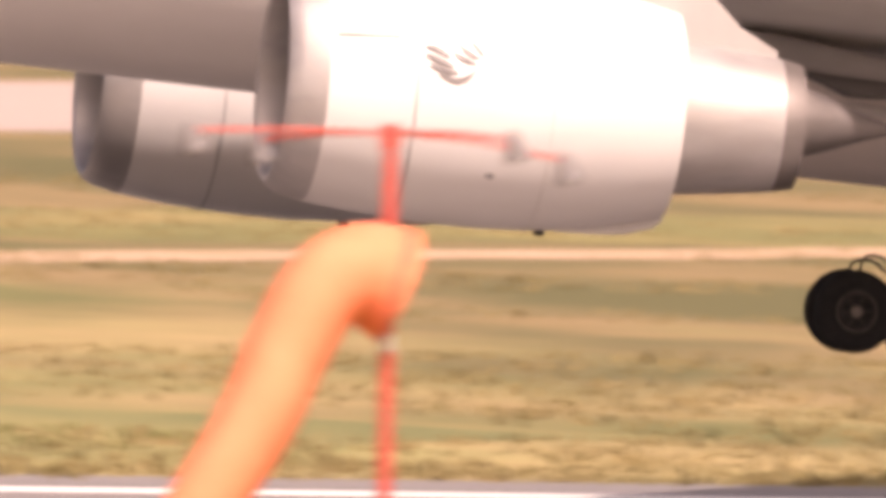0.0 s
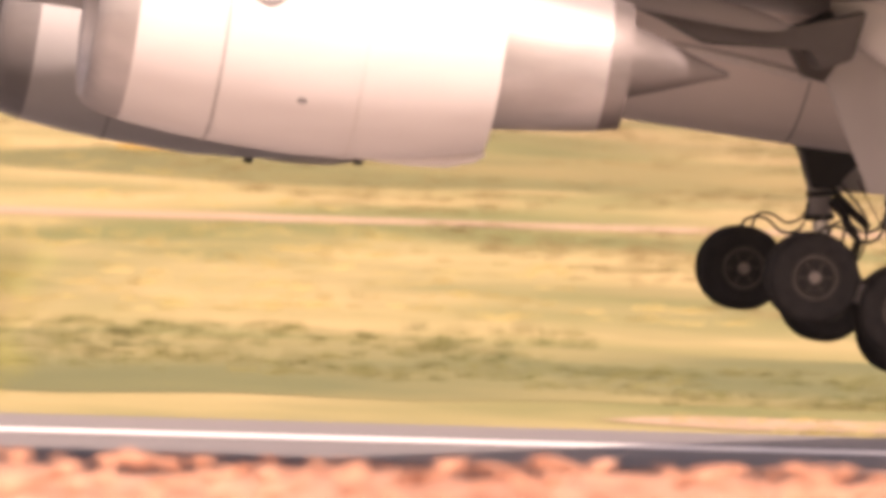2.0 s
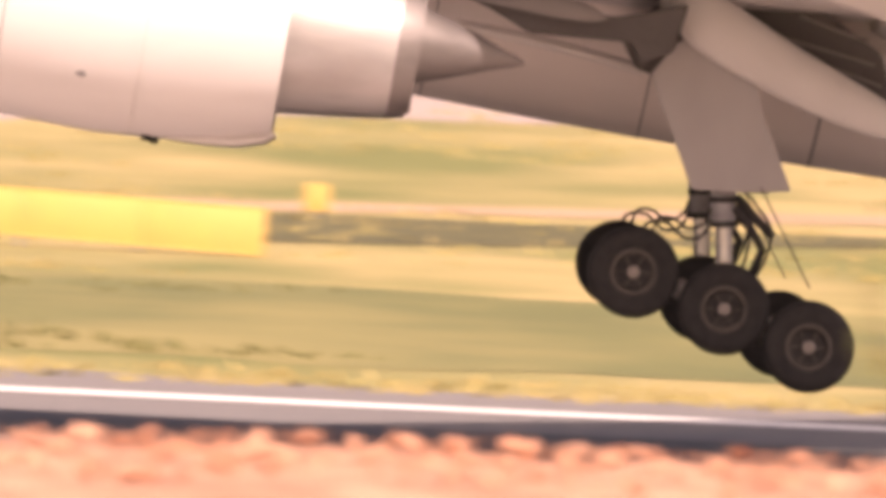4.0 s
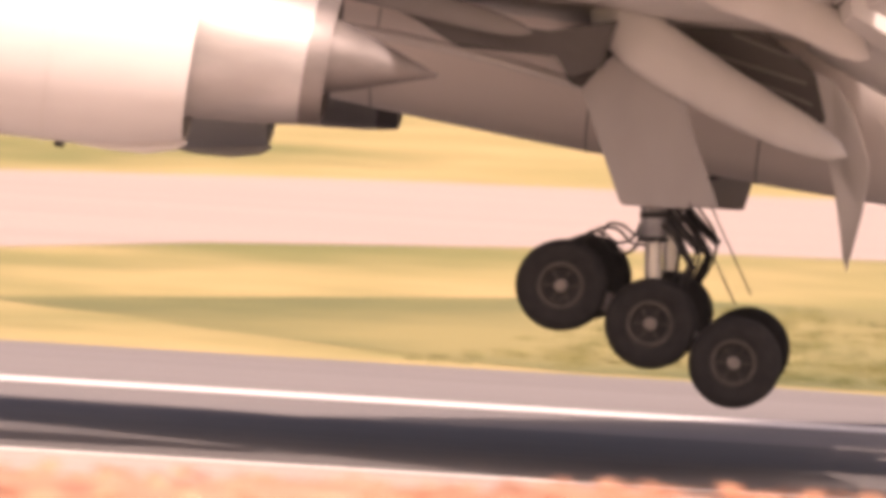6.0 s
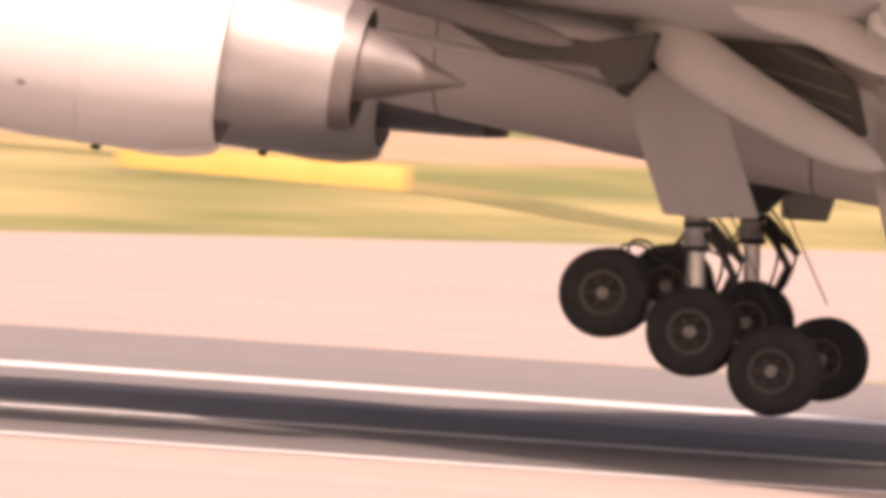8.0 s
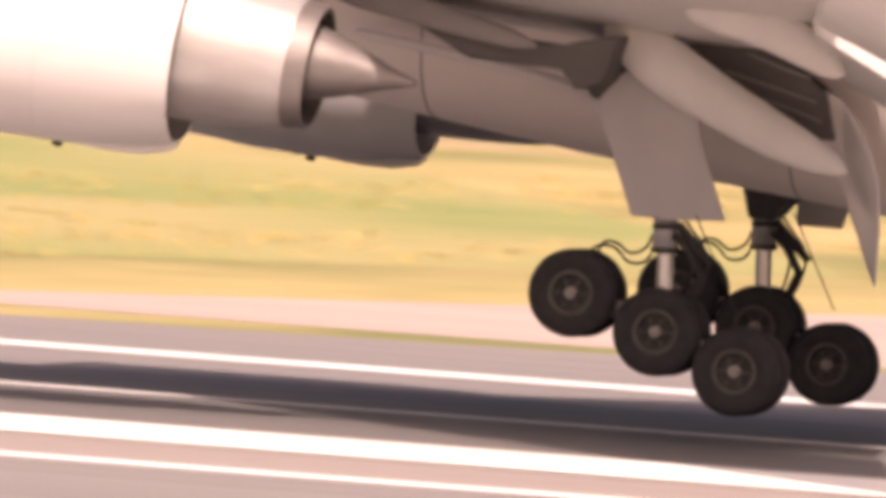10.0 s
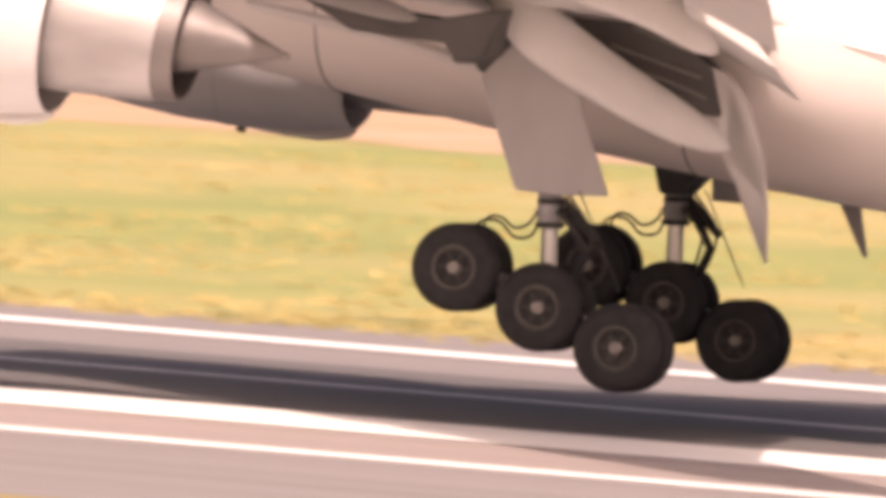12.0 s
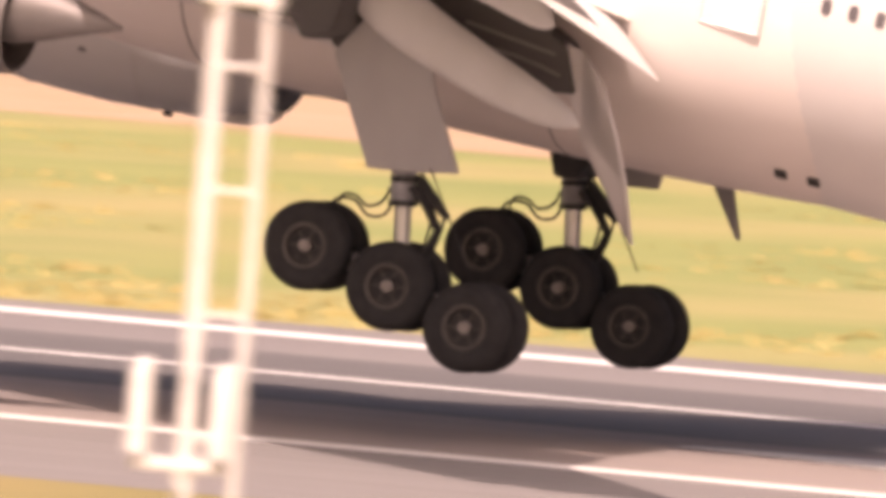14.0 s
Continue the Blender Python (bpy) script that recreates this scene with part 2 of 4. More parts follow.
def bank_top(x):
    """Height of the clay bank's crest."""
    if x < 2:
        return 4.98 - (2 - x) * 0.027
    return 4.98 + 0.012 * min(8, max(0, x - 10))


def airfield():
    bm = bmesh.new()
    bmesh.ops.create_grid(bm, x_segments=2, y_segments=2, size=4500)
    tagged(finish("ground", bm, M_GRASS, False), "dry yellow-green airfield grass reaching to the horizon", "ground", "", "structure")
    sheet("runway", [(-600, 290, 371), (-106, 289, 371), (-97, 287, 371), (-60, 288, 371), (-40, 303, 371), (600, 303, 371)], 0, M_ASPH, 0.010, "grey worn asphalt runway")
    sheet("runway_rubber", [(-600, 331, 355), (600, 331, 355)], 0, M_RUBBED, 0.016, "tyre-darkened middle strip of the runway")
    sheet("runway_shoulder", [(-150, 371, 372), (-105, 371, 378), (-70, 371, 389), (-20, 371, 388), (5, 371, 376), (80, 371, 374), (600, 371, 373)], 0, M_ASPH, 0.010, "grey asphalt runway shoulder")
    sheet("runway_line", [(-600, 364.6, 367.4), (600, 364.6, 367.4)], 0, M_LINE, 0.022, "long white painted edge line")
    sheet("runway_line", [(-600, 311.6, 313.4), (-66, 311.6, 313.4)], 0, M_LINE, 0.022, "long white painted edge line")
    sheet("runway_line", [(-600, 343.8, 344.8), (-40, 343.8, 344.8)], 0, M_LINE, 0.024, "thin white painted centre line")
    sheet("aiming_mark", [(-118.5, 325.5, 326.5), (-112, 323, 330), (-62, 321.5, 329)], 0, M_LINE, 0.034, "broad white painted touchdown bar")
    sheet("runway_slab", [(-62, 303, 329), (-28, 303, 331), (40, 303, 331)], 0, M_CONC, 0.016, "paler concrete near side of the runway")
    sheet("runway_slab", [(-600, 313.6, 330.5), (-62, 313.6, 330.5)], 0, M_PATCH, 0.016, "weathered pale asphalt near side of the runway")
    sheet("taxiway", [(-96, 389, 396), (-80, 389, 440), (-66, 389, 480), (-53, 389, 512), (-49, 389.5, 522), (-43, 391, 532), (-41.5, 405, 535), (-40.5, 425, 537), (-38.5, 448, 541), (-34, 470, 548), (-28, 484, 553), (-20, 492, 560), (-8, 575, 640), (0, 625, 685), (6, 640, 705), (14, 645, 705), (22, 662, 712), (40, 700, 745), (90, 790, 860), (120, 800, 930), (200, 900, 1050)], 0, M_CONC, 0.010, "pale concrete exit taxiway")
    sheet("sand_strip", wavy(-420, -120, lambda x: 536, lambda x: 592, 9, 1.0), 0, M_SAND, 0.014, "bare sandy strip beyond the grass")
    sheet("sand_strip", wavy(-120, -75, lambda x: 560, lambda x: 600, 6, 9.0), 0, M_SAND, 0.014, "bare sandy strip beyond the grass")
    sheet("dirt_track", wavy(18, 150, lambda x: 541 + 0.85 * max(0, x - 58), lambda x: 549 + 0.95 * max(0, x - 58), 3, 2.0), 0, M_SAND, 0.014, "pinkish dirt track in the grass")
    sheet("dirt_track", wavy(-14, 34, lambda x: 508 + 1.0 * x, lambda x: 517 + 1.1 * x, 3, 3.0), 0, M_SAND, 0.018, "pinkish dirt track in the grass")
    sheet("sand_patch", wavy(36, 52, lambda x: 378, lambda x: 386, 3, 5.0, 1.0), 0, M_SAND, 0.018, "bare sandy patch beside the runway")
    sheet("grass_belt", wavy(-380, -92, lambda x: 372, lambda x: 535, 4, 6.0), 0, M_GREEN, 0.005, "bright mown grass belt")
    sheet("grass_belt", wavy(-34, 70, lambda x: 390, lambda x: 444 - 0.4 * max(0, x), 6, 8.0), 0, M_BELT, 0.010, "darker olive grass belt")
    sheet("grass_belt", wavy(36, 160, lambda x: 590, lambda x: 640, 9, 8.7), 0, M_OLIVE, 0.010, "darker olive grass belt")
    sheet("grass_belt", wavy(-44, 12, lambda x: 395, lambda x: 432, 5, 12.7), 0, M_GRASS, 0.005, "pale dry grass belt")
    sheet("ditch", [(-96, 552, 554), (-84, 540, 544), (-78, 530, 537), (-74, 519, 528), (-70, 506, 514), (-64, 490, 494)], 0, M_OLIVE, 0.020, "shallow dark grassy ditch")
    sheet("ditch", [(26, 514, 516), (20, 505, 513), (14, 497, 511), (8, 484, 510), (2, 478, 509), (-3, 482, 506), (-8, 491, 496)], 0, M_SHRUB, 0.022, "dark weedy ditch beside the track")
    sheet("asphalt_joint", [(-66, 330.6, 331.6), (40, 330.6, 331.6)], 0, M_LINE, 0.022, "thin pale painted line")
    sheet("grass_belt", wavy(-260, -50, lambda x: 262, lambda x: 301, 0.8, 21.0), 0, M_OLIVE, 0.006, "olive grass verge before the runway")
    # grassy rise on which the camera stands
    bm = bmesh.new()
    bmesh.ops.create_grid(bm, x_segments=60, y_segments=60, size=110)
    for v in bm.verts:
        r2 = v.co.x ** 2 + v.co.y ** 2
        v.co.z = 8.9 * math.exp(-r2 / 38.0 ** 2) - 0.03 + 0.1 * noise.noise(v.co * 0.2)
    tagged(finish("grass_rise", bm, M_OLIVE), "low grassy rise beside the airfield", "ground", "", "structure")
    # clay bank between the camera and the runway
    bm = bmesh.new()
    nx, ny = 300, 60
    grid = []
    for i in range(nx + 1):
        x = -21 + 44.5 * i / nx
        row = []
        for j in range(ny + 1):
            y = 60 + 145 * j / ny
            crest = bank_top(x) + 0.08 * noise.noise((x * 0.12, 3.1, 0))
            if y < 182:
                z = crest + (182 - y) * 0.0155
            else:
                z = crest * max(0.0, 1 - (y - 182) / 22)
            side = min(1.0, (i / nx) * 14, (1 - i / nx) * 20)
            z = z * side
            z += (0.10 * noise.noise((x * 0.8, y * 0.5, 0)) + 0.045 * noise.noise((x * 3.1, y * 2.2, 4))) * side
            row.append(bm.verts.new((x, y, z - 0.05)))
        grid.append(row)
    for i in range(nx):
        for j in range(ny):
            bm.faces.new((grid[i][j], grid[i + 1][j], grid[i + 1][j + 1], grid[i][j + 1]))
    tagged(finish("soil_bank", bm, M_SOIL), "bank of loose reddish clay soil", "soil bank", "", "structure")


def clods():
    rng = random.Random(4)
    bm = bmesh.new()
    bmesh.ops.create_icosphere(bm, subdivisions=1, radius=1.0)
    ball = [v.co.copy() for v in bm.verts]
    tri = [[v.index for v in f.verts] for f in bm.faces]
    bm.free()
    verts, faces = [], []
    for k in range(3000):
        x, y = rng.uniform(-19, 22), rng.uniform(162, 184)
        r = 0.015 + 0.065 * rng.random() ** 3
        z = bank_top(x) + (182 - y) * 0.0155 + r * 0.1
        n = len(verts)
        verts += [(x + r * (p.x * 1.2 + rng.uniform(-0.45, 0.45)), y + r * (p.y + rng.uniform(-0.45, 0.45)), z + r * (p.z * 0.8 + rng.uniform(-0.4, 0.4))) for p in ball]
        faces += [[n + a for a in f] for f in tri]
    me = bpy.data.meshes.new("soil_clods")
    me.from_pydata(verts, [], faces)
    me.materials.append(M_SOIL)
    tagged(new("soil_clods", me), "loose clods of reddish clay on the bank", "soil", "", "stuff")


def tufts(name, mat, count, seed, ok, label):
    rng = random.Random(seed)
    verts, faces = [], []
    for k in range(count):
        y = 374 + 330 * rng.random() ** 1.6
        x = rng.uniform(y * math.tan(radians(-23)), y * math.tan(radians(11)))
        if not ok(x, y) or noise.noise((x * 0.05, y * 0.03, 2)) < -0.05:
            continue
        h = rng.uniform(0.08, 0.24)
        for b in range(5):
            a, w = rng.uniform(0, math.tau), rng.uniform(0.04, 0.10)
            dx, dy = math.cos(a) * w, math.sin(a) * w
            ox, oy = rng.gauss(0, 0.35), rng.gauss(0, 0.6)
            n = len(verts)
            verts += [(x + ox - dx, y + oy - dy, 0), (x + ox + dx, y + oy + dy, 0), (x + ox + rng.uniform(-0.15, 0.15), y + oy, h * rng.uniform(0.6, 1.1))]
            faces.append((n, n + 1, n + 2))
    me = bpy.data.meshes.new(name)
    me.from_pydata(verts, [], faces)
    me.materials.append(mat)
    tagged(new(name, me), label, "grass", "", "stuff")


def grassland(x, y):
    """True where grass grows: not on the taxiway, the sand or the ditch."""
    return not (-97 < x < -5 and 370 < y < 640 or x < -115 and 525 < y < 610)


# ---- the aircraft ----
# Its own space: x aft, y away from the camera, z up; the origin is the near middle hub.
CENTRE = 4.7
TRACK = 8.3
PITCH = 8.5


def tilt_about(x, z, deg, y=0.0):
    """A frame whose x axis points aft and sinks by deg."""
    return pose(x, y, z, 0, deg, 0)


def fuselage(root):
    axis = tilt_about(-1.28, 5.75, PITCH, CENTRE)
    prof = [(-30, 0.5), (-28.5, 1.6), (-26, 2.45), (-22, 3.0), (-18, 3.1), (8, 3.1), (14, 3.08), (19, 2.85), (25, 2.2), (31, 1.2), (34, 0.4)]
    bm = bmesh.new()
    rings = []
    n = 64
    for s, r in [(a + (b - a) * k / 4, ra + (rb - ra) * k / 4) for (a, ra), (b, rb) in zip(prof, prof[1:]) for k in range(4)] + [prof[-1]]:
        lift = max(0.0, s - 14) ** 2 * 0.006
        rings.append([axis @ Vector((s, r * math.cos(k * math.tau / n), lift + r * math.sin(k * math.tau / n))) for k in range(n)])
    add_loft(bm, rings)
    part("fuselage", bm, M_PAINT, root, "pale painted fuselage tube")
    # belly fairing: a wider, deeper body under the wing root
    bm = bmesh.new()
    rings = []
    for i in range(97):
        s = -12 + 21.8 * i / 96
        e = max(0.02, 1 - ((s + 2.0) / 11.9) ** 2) ** 0.42 if s > -2 else max(0.02, 1 - ((s + 2.0) / 10.1) ** 2) ** 0.5
        w, low, up = 2.2 + 1.22 * e, 2.3 + 1.05 * e, 1.6
        ring = []
        for k in range(96):
            a = k * math.tau / 96
            c, d = math.cos(a), math.sin(a)
            ring.append(axis @ Vector((s, w * math.copysign(abs(c) ** 0.95, c), (up if d > 0 else low) * d - 0.05)))
        rings.append(ring)
    add_loft(bm, rings)
    part("belly_fairing", bm, M_BELLY, root, "pale wing-to-body fairing")
    for i in (30, 41, 55, 66):
        bm = bmesh.new()
        add_tube(bm, [q + Vector((0, 0, -0.003)) for q in rings[i][46:74]], 0.014, 5)
        part("belly_seam", bm, M_MARK, root, "thin dark panel seam under the belly")
    bm = bmesh.new()
    add_tube(bm, [rings[i][44] + Vector((0, -0.02, 0)) for i in range(18, 50)], 0.05, 8)
    part("root_strake", bm, M_GREY, root, "slim grey strip along the wing root")
    # windows, a door outline and small belly fittings
    for k in range(26):
        bm = bmesh.new()
        s, h = 7.12 + 0.42 * k, -0.10
        y = -math.sqrt(3.1 ** 2 - h * h)
        ring = [(0.075 * math.copysign(abs(math.cos(a)) ** 0.6, math.cos(a)), 0.12 * math.copysign(abs(math.sin(a)) ** 0.7, math.sin(a))) for a in [j * math.tau / 16 for j in range(16)]]
        front = [bm.verts.new(axis @ Vector((s + u, y - 0.012, h + v))) for u, v in ring]
        back = [bm.verts.new(axis @ Vector((s + u, y + 0.06, h + v))) for u, v in ring]
        bm.faces.new(front)
        for j in range(16):
            bm.faces.new((front[j], front[(j + 1) % 16], back[(j + 1) % 16], back[j]))
        part("window", bm, M_GLASS, root, "small dark rounded cabin window")
    for u, y, v, w, h in ((6.58, -1.68, -2.71, 0.18, 0.17), (7.06, -1.58, -2.71, 0.18, 0.17)):
        bm = bmesh.new()
        add_box(bm, (w, 0.05, h), axis @ pose(u, y, v, 58, 0, 0), 0.012)
        part("vent_port", bm, M_DARK, root, "small square dark port")
    # overwing door outline
    bm = bmesh.new()
    for a, b in (((5.3, -0.5), (5.3, 1.4)), ((6.2, -0.5), (6.2, 1.4)), ((5.3, -0.5), (6.2, -0.5))):
        pts = []
        for k in range(7):
            u, v = a[0] + (b[0] - a[0]) * k / 6, a[1] + (b[1] - a[1]) * k / 6 - 0.25
            pts.append(axis @ Vector((u, -math.sqrt(3.20 ** 2 - v * v), v)))
        add_tube(bm, pts, 0.035, 6)
    part("door_frame", bm, M_GREY, root, "grey outline of a cabin door")
    # blade aerials under the tail
    for s, h in ((5.2, 0.62), (11.5, 0.5)):
        bm = bmesh.new()
        base = axis @ Vector((s, 0, -3.35 if s < 8 else -3.1))
        add_plate(bm, [(-0.15, 0.25), (0.20, 0.25), (0.40, -h), (0.33, -h)], 0.06, Matrix.Translation(base))
        part("blade_aerial", bm, M_MARK, root, "dark grey blade aerial")


def engine(root, y, dz, far=False):
    m = tilt_about(-6.35, 3.72 + dz, 7.0, y)
    bm = bmesh.new()
    outer = [(-5.76, 1.44), (-5.70, 1.53), (-5.54, 1.61), (-5.2, 1.69), (-4.5, 1.78), (-3.6, 1.84), (-2.6, 1.86), (-1.6, 1.80), (-0.8, 1.67), (0.0, 1.49)]
    inner = [(0.0, 1.455), (-0.6, 1.50), (-2.0, 1.5), (-3.6, 1.5), (-4.8, 1.40), (-5.54, 1.34), (-5.72, 1.38)]
    add_lathe(bm, outer[3:] + inner[:-2], m, 72)
    cowl = part("fan_cowl", bm, M_COWL, root, "pale grey engine fan cowl")
    bm = bmesh.new()
    add_lathe(bm, [(-5.1, 1.375), (-5.54, 1.34), (-5.72, 1.38), (-5.76, 1.44), (-5.70, 1.53), (-5.54, 1.61), (-5.2, 1.693)], m, 72)
    part("inlet_lip", bm, M_METAL, cowl, "polished metal inlet lip")
    bm = bmesh.new()
    add_lathe(bm, [(-4.3, 0.02), (-4.0, 0.30), (-3.7, 0.42), (-3.6, 1.5)], m, 40)
    part("fan", bm, M_DARK, cowl, "dark fan disc and spinner")
    bm = bmesh.new()
    add_lathe(bm, [(-0.8, 1.46), (-0.7, 0.6)], m, 48)
    part("bypass_wall", bm, M_DARK, cowl, "dark inside of the bypass duct")
    # seams and fittings on the cowl
    for s, r, w in ((-3.95, 1.822, 0.012), (-1.95, 1.828, 0.010)):
        bm = bmesh.new()
        add_lathe(bm, [(s - w, r), (s - w, r + 0.010), (s + w, r + 0.012), (s + w, r)], m, 72)
        part("cowl_seam", bm, M_GEAR if s < -3 else M_GREY, cowl, "thin grey panel seam")
    bm = bmesh.new()
    add_lathe(bm, [(0, 0.012), (0.02, 0.07), (0.03, 0.10)], m @ pose(-2.75, -1.852 * math.cos(radians(34)), -1.852 * math.sin(radians(34)), 0, 0, 0) @ pose(0, 0, 0, 34, 0, 90), 16)
    part("drain_port", bm, M_MARK, cowl, "small round dark drain port")
    bm = bmesh.new()
    add_box(bm, (0.14, 0.1, 0.09), m @ pose(-1.72, -0.05, -1.84), 0.02)
    part("drain_mast", bm, M_DARK, cowl, "small dark drain mast")
    bm = bmesh.new()
    pts = [m @ Vector((s, 0.0, z)) for s, z in ((-1.5, -1.78), (-1.0, -1.72), (-0.5, -1.66), (-0.1, -1.56), (0.06, -1.49))]
    add_tube(bm, pts, [0.02, 0.08, 0.10, 0.08, 0.02], 10)
    part("latch_fairing", bm, M_GREY, cowl, "slim keel fairing under the cowl")
    if not far:
        # painted emblem: nested curved strokes, and a small placard
        strokes = ([(-0.44, 0.17), (-0.24, 0.12), (-0.06, 0.02)], [(-0.44, 0.05), (-0.22, -0.03), (0.0, -0.11)], [(-0.36, -0.09), (-0.15, -0.17), (0.06, -0.19)],
                   [(-0.22, -0.22), (0.0, -0.30), (0.20, -0.25), (0.34, -0.10)], [(0.04, 0.23), (0.18, 0.12), (0.36, 0.03)], [(-0.02, 0.10), (0.14, 0.01), (0.32, -0.05)], [(0.22, 0.27), (0.34, 0.17), (0.43, 0.06)])
        for run in strokes:
            bm = bmesh.new()
            pts = spline([(a, 0, b) for a, b in run], 5)
            top, low = [], []
            for j, q in enumerate(pts):
                w = 0.008 + 0.030 * math.sin(math.pi * j / (len(pts) - 1))
                for lst, sgn in ((top, 1), (low, -1)):
                    u, v = -3.45 + q.x, 0.52 + q.z + sgn * w
                    lst.append(bm.verts.new(m @ Vector((u, -math.sqrt(1.870 ** 2 - v * v), v))))
            for j in range(len(pts) - 1):
                bm.faces.new((top[j], top[j + 1], low[j + 1], low[j]))
            part("emblem_stroke", bm, M_MARK, cowl, "dark grey painted emblem stroke")
        bm = bmesh.new()
        v = [bm.verts.new(m @ Vector((s, -math.sqrt((1.745 + (s + 4.75) * 0.085) ** 2 - z * z), z))) for s, z in ((-5.12, 0.72), (-4.22, 0.75), (-4.22, 1.0), (-5.12, 0.97))]
        bm.faces.new(v)
        for q in v:
            q.co += Vector((0, -0.035, 0.01))
        part("placard", bm, M_DOOR, cowl, "grey rectangular placard")
    # core cowl, nozzle and exhaust cone
    bm = bmesh.new()
    add_lathe(bm, [(-0.75, 1.20), (0.0, 1.14), (0.7, 1.07), (1.3, 1.00), (1.55, 0.965), (1.55, 0.93), (1.1, 0.92)], m, 56)
    part("core_cowl", bm, M_METAL, root, "bare metal engine core cowl with stains")
    bm = bmesh.new()
    add_lathe(bm, [(1.4, 0.955), (1.62, 0.95), (1.86, 0.90), (1.86, 0.85), (1.5, 0.83)], m, 48)
    part("exhaust_nozzle", bm, M_HOT, root, "heat-stained exhaust nozzle lip")
    bm = bmesh.new()
    add_lathe(bm, [(1.3, 0.60), (1.8, 0.56), (2.3, 0.40), (2.9, 0.18), (3.35, 0.03)], m @ pose(0, 0, 0.08), 40)
    part("exhaust_cone", bm, M_HOT, root, "dark tapering exhaust cone")
    # pylon with heat shield
    bm = bmesh.new()
    w = 0.30
    sec = []
    for s, zl, zh, k in ((-4.4, 1.75, 2.25, 0.3), (-2.6, 1.5, 2.55, 1.0), (-0.6, 1.05, 2.5, 1.0), (0.2, 0.98, 2.0, 1.0), (0.9, 0.92, 1.35, 0.9), (1.5, 0.9, 1.05, 0.3)):
        sec.append([m @ Vector((s, yy * w * k, zz)) for yy, zz in ((-1, zl), (1, zl), (1, zh), (-1, zh))])
    add_loft(bm, sec)
    part("pylon", bm, M_DOOR, root, "grey engine pylon")


def wing(root, side):
    """side -1: near wing, 1: far wing."""
    def sect(dist, le, te, z, t):
        y = CENTRE + side * dist
        up = [(0, 0), (0.03, 0.35), (0.15, 0.62), (0.4, 0.7), (0.7, 0.45), (1, 0.04)]
        lo = [(0.7, -0.22), (0.4, -0.36), (0.15, -0.33), (0.03, -0.2)]
        slope = math.tan(radians(PITCH - 2.0))
        return [Vector((le + u * (te - le), y, z + v * t - u * (te - le) * slope)) for u, v in up + lo]
    bm = bmesh.new()
    add_loft(bm, [sect(2.0, -9.2, 2.9, 5.30, 1.5), sect(4.7, -7.0, 2.7, 5.40, 1.1), sect(9.0, -4.2, 3.2, 5.85, 0.9), sect(16, 0.6, 5.4, 7.1, 0.7), sect(30, 9.6, 11.9, 9.2, 0.3)])
    part("wing", bm, M_GREY, root, "light grey swept wing")
    # slats drooped ahead of the leading edge
    bm = bmesh.new()
    for a, b in ((10.2, 15.5), (16, 29)):
        sec = []
        for d in (a, b):
            le = -3.9 + (d - 9) * (13.5 / 21)
            z = 6.1 + (d - 9) * 0.148
            sec.append([Vector((le + u, CENTRE + side * d, z + v)) for u, v in ((-0.45, -0.35), (-0.35, -0.1), (0.15, 0.25), (0.3, 0.2), (-0.2, -0.2))])
        add_loft(bm, sec)
    part("slat", bm, M_GREY, root, "drooped leading-edge slat")
    # flaps
    for a, b, drop in ((3.2, 8.6, 34), (9.6, 17.5, 30)):
        bm = bmesh.new()
        sec = []
        for d in (a, b):
            te = 1.9 + max(0.0, d - 4.7) * 0.22
            z = 4.42 + (d - 4.7) * 0.11
            dr = radians(drop)
            ch = 1.75
            pts = []
            for u, v in ((0, 0), (0.1, 0.13), (0.4, 0.15), (1, 0.01), (0.5, -0.05), (0.1, -0.1)):
                px, pz = u * ch, v * ch
                pts.append(Vector((te + px * math.cos(dr) + pz * math.sin(dr), CENTRE + side * d, z - px * math.sin(dr) + pz * math.cos(dr))))
            sec.append(pts)
        add_loft(bm, sec)
        part("flap", bm, M_GREY, root, "extended grey trailing-edge flap")


def canoe(root, p0, p1, bow, half, y, lean=0.0, mat=None, name="flap_fairing", label="canoe-shaped flap track fairing"):
    """A long, thin drooping fairing from p0 to p1 (x, z), bowed upward."""
    bm = bmesh.new()
    a, b = Vector((p0[0], 0, p0[1])), Vector((p1[0], 0, p1[1]))
    d = (b - a)
    nrm = Vector((-d.z, 0, d.x)).normalized()
    if nrm.z < 0:
        nrm = -nrm
    rings = []
    for i in range(25):
        t = i / 24
        c = a + d * t + nrm * bow * 4 * t * (1 - t)
        r = half * max(0.05, (1 - abs(2 * t - 1) ** 4.5) ** 0.6 * (1 - 0.45 * max(0.0, t - 0.25)))
        rings.append([Vector((c.x, y + lean * t, c.z)) + r * (math.cos(k * math.tau / 20) * nrm + 0.55 * math.sin(k * math.tau / 20) * Vector((0, 1, 0))) for k in range(20)])
    add_loft(bm, rings)
    part(name, bm, mat or M_GREY, root, label)


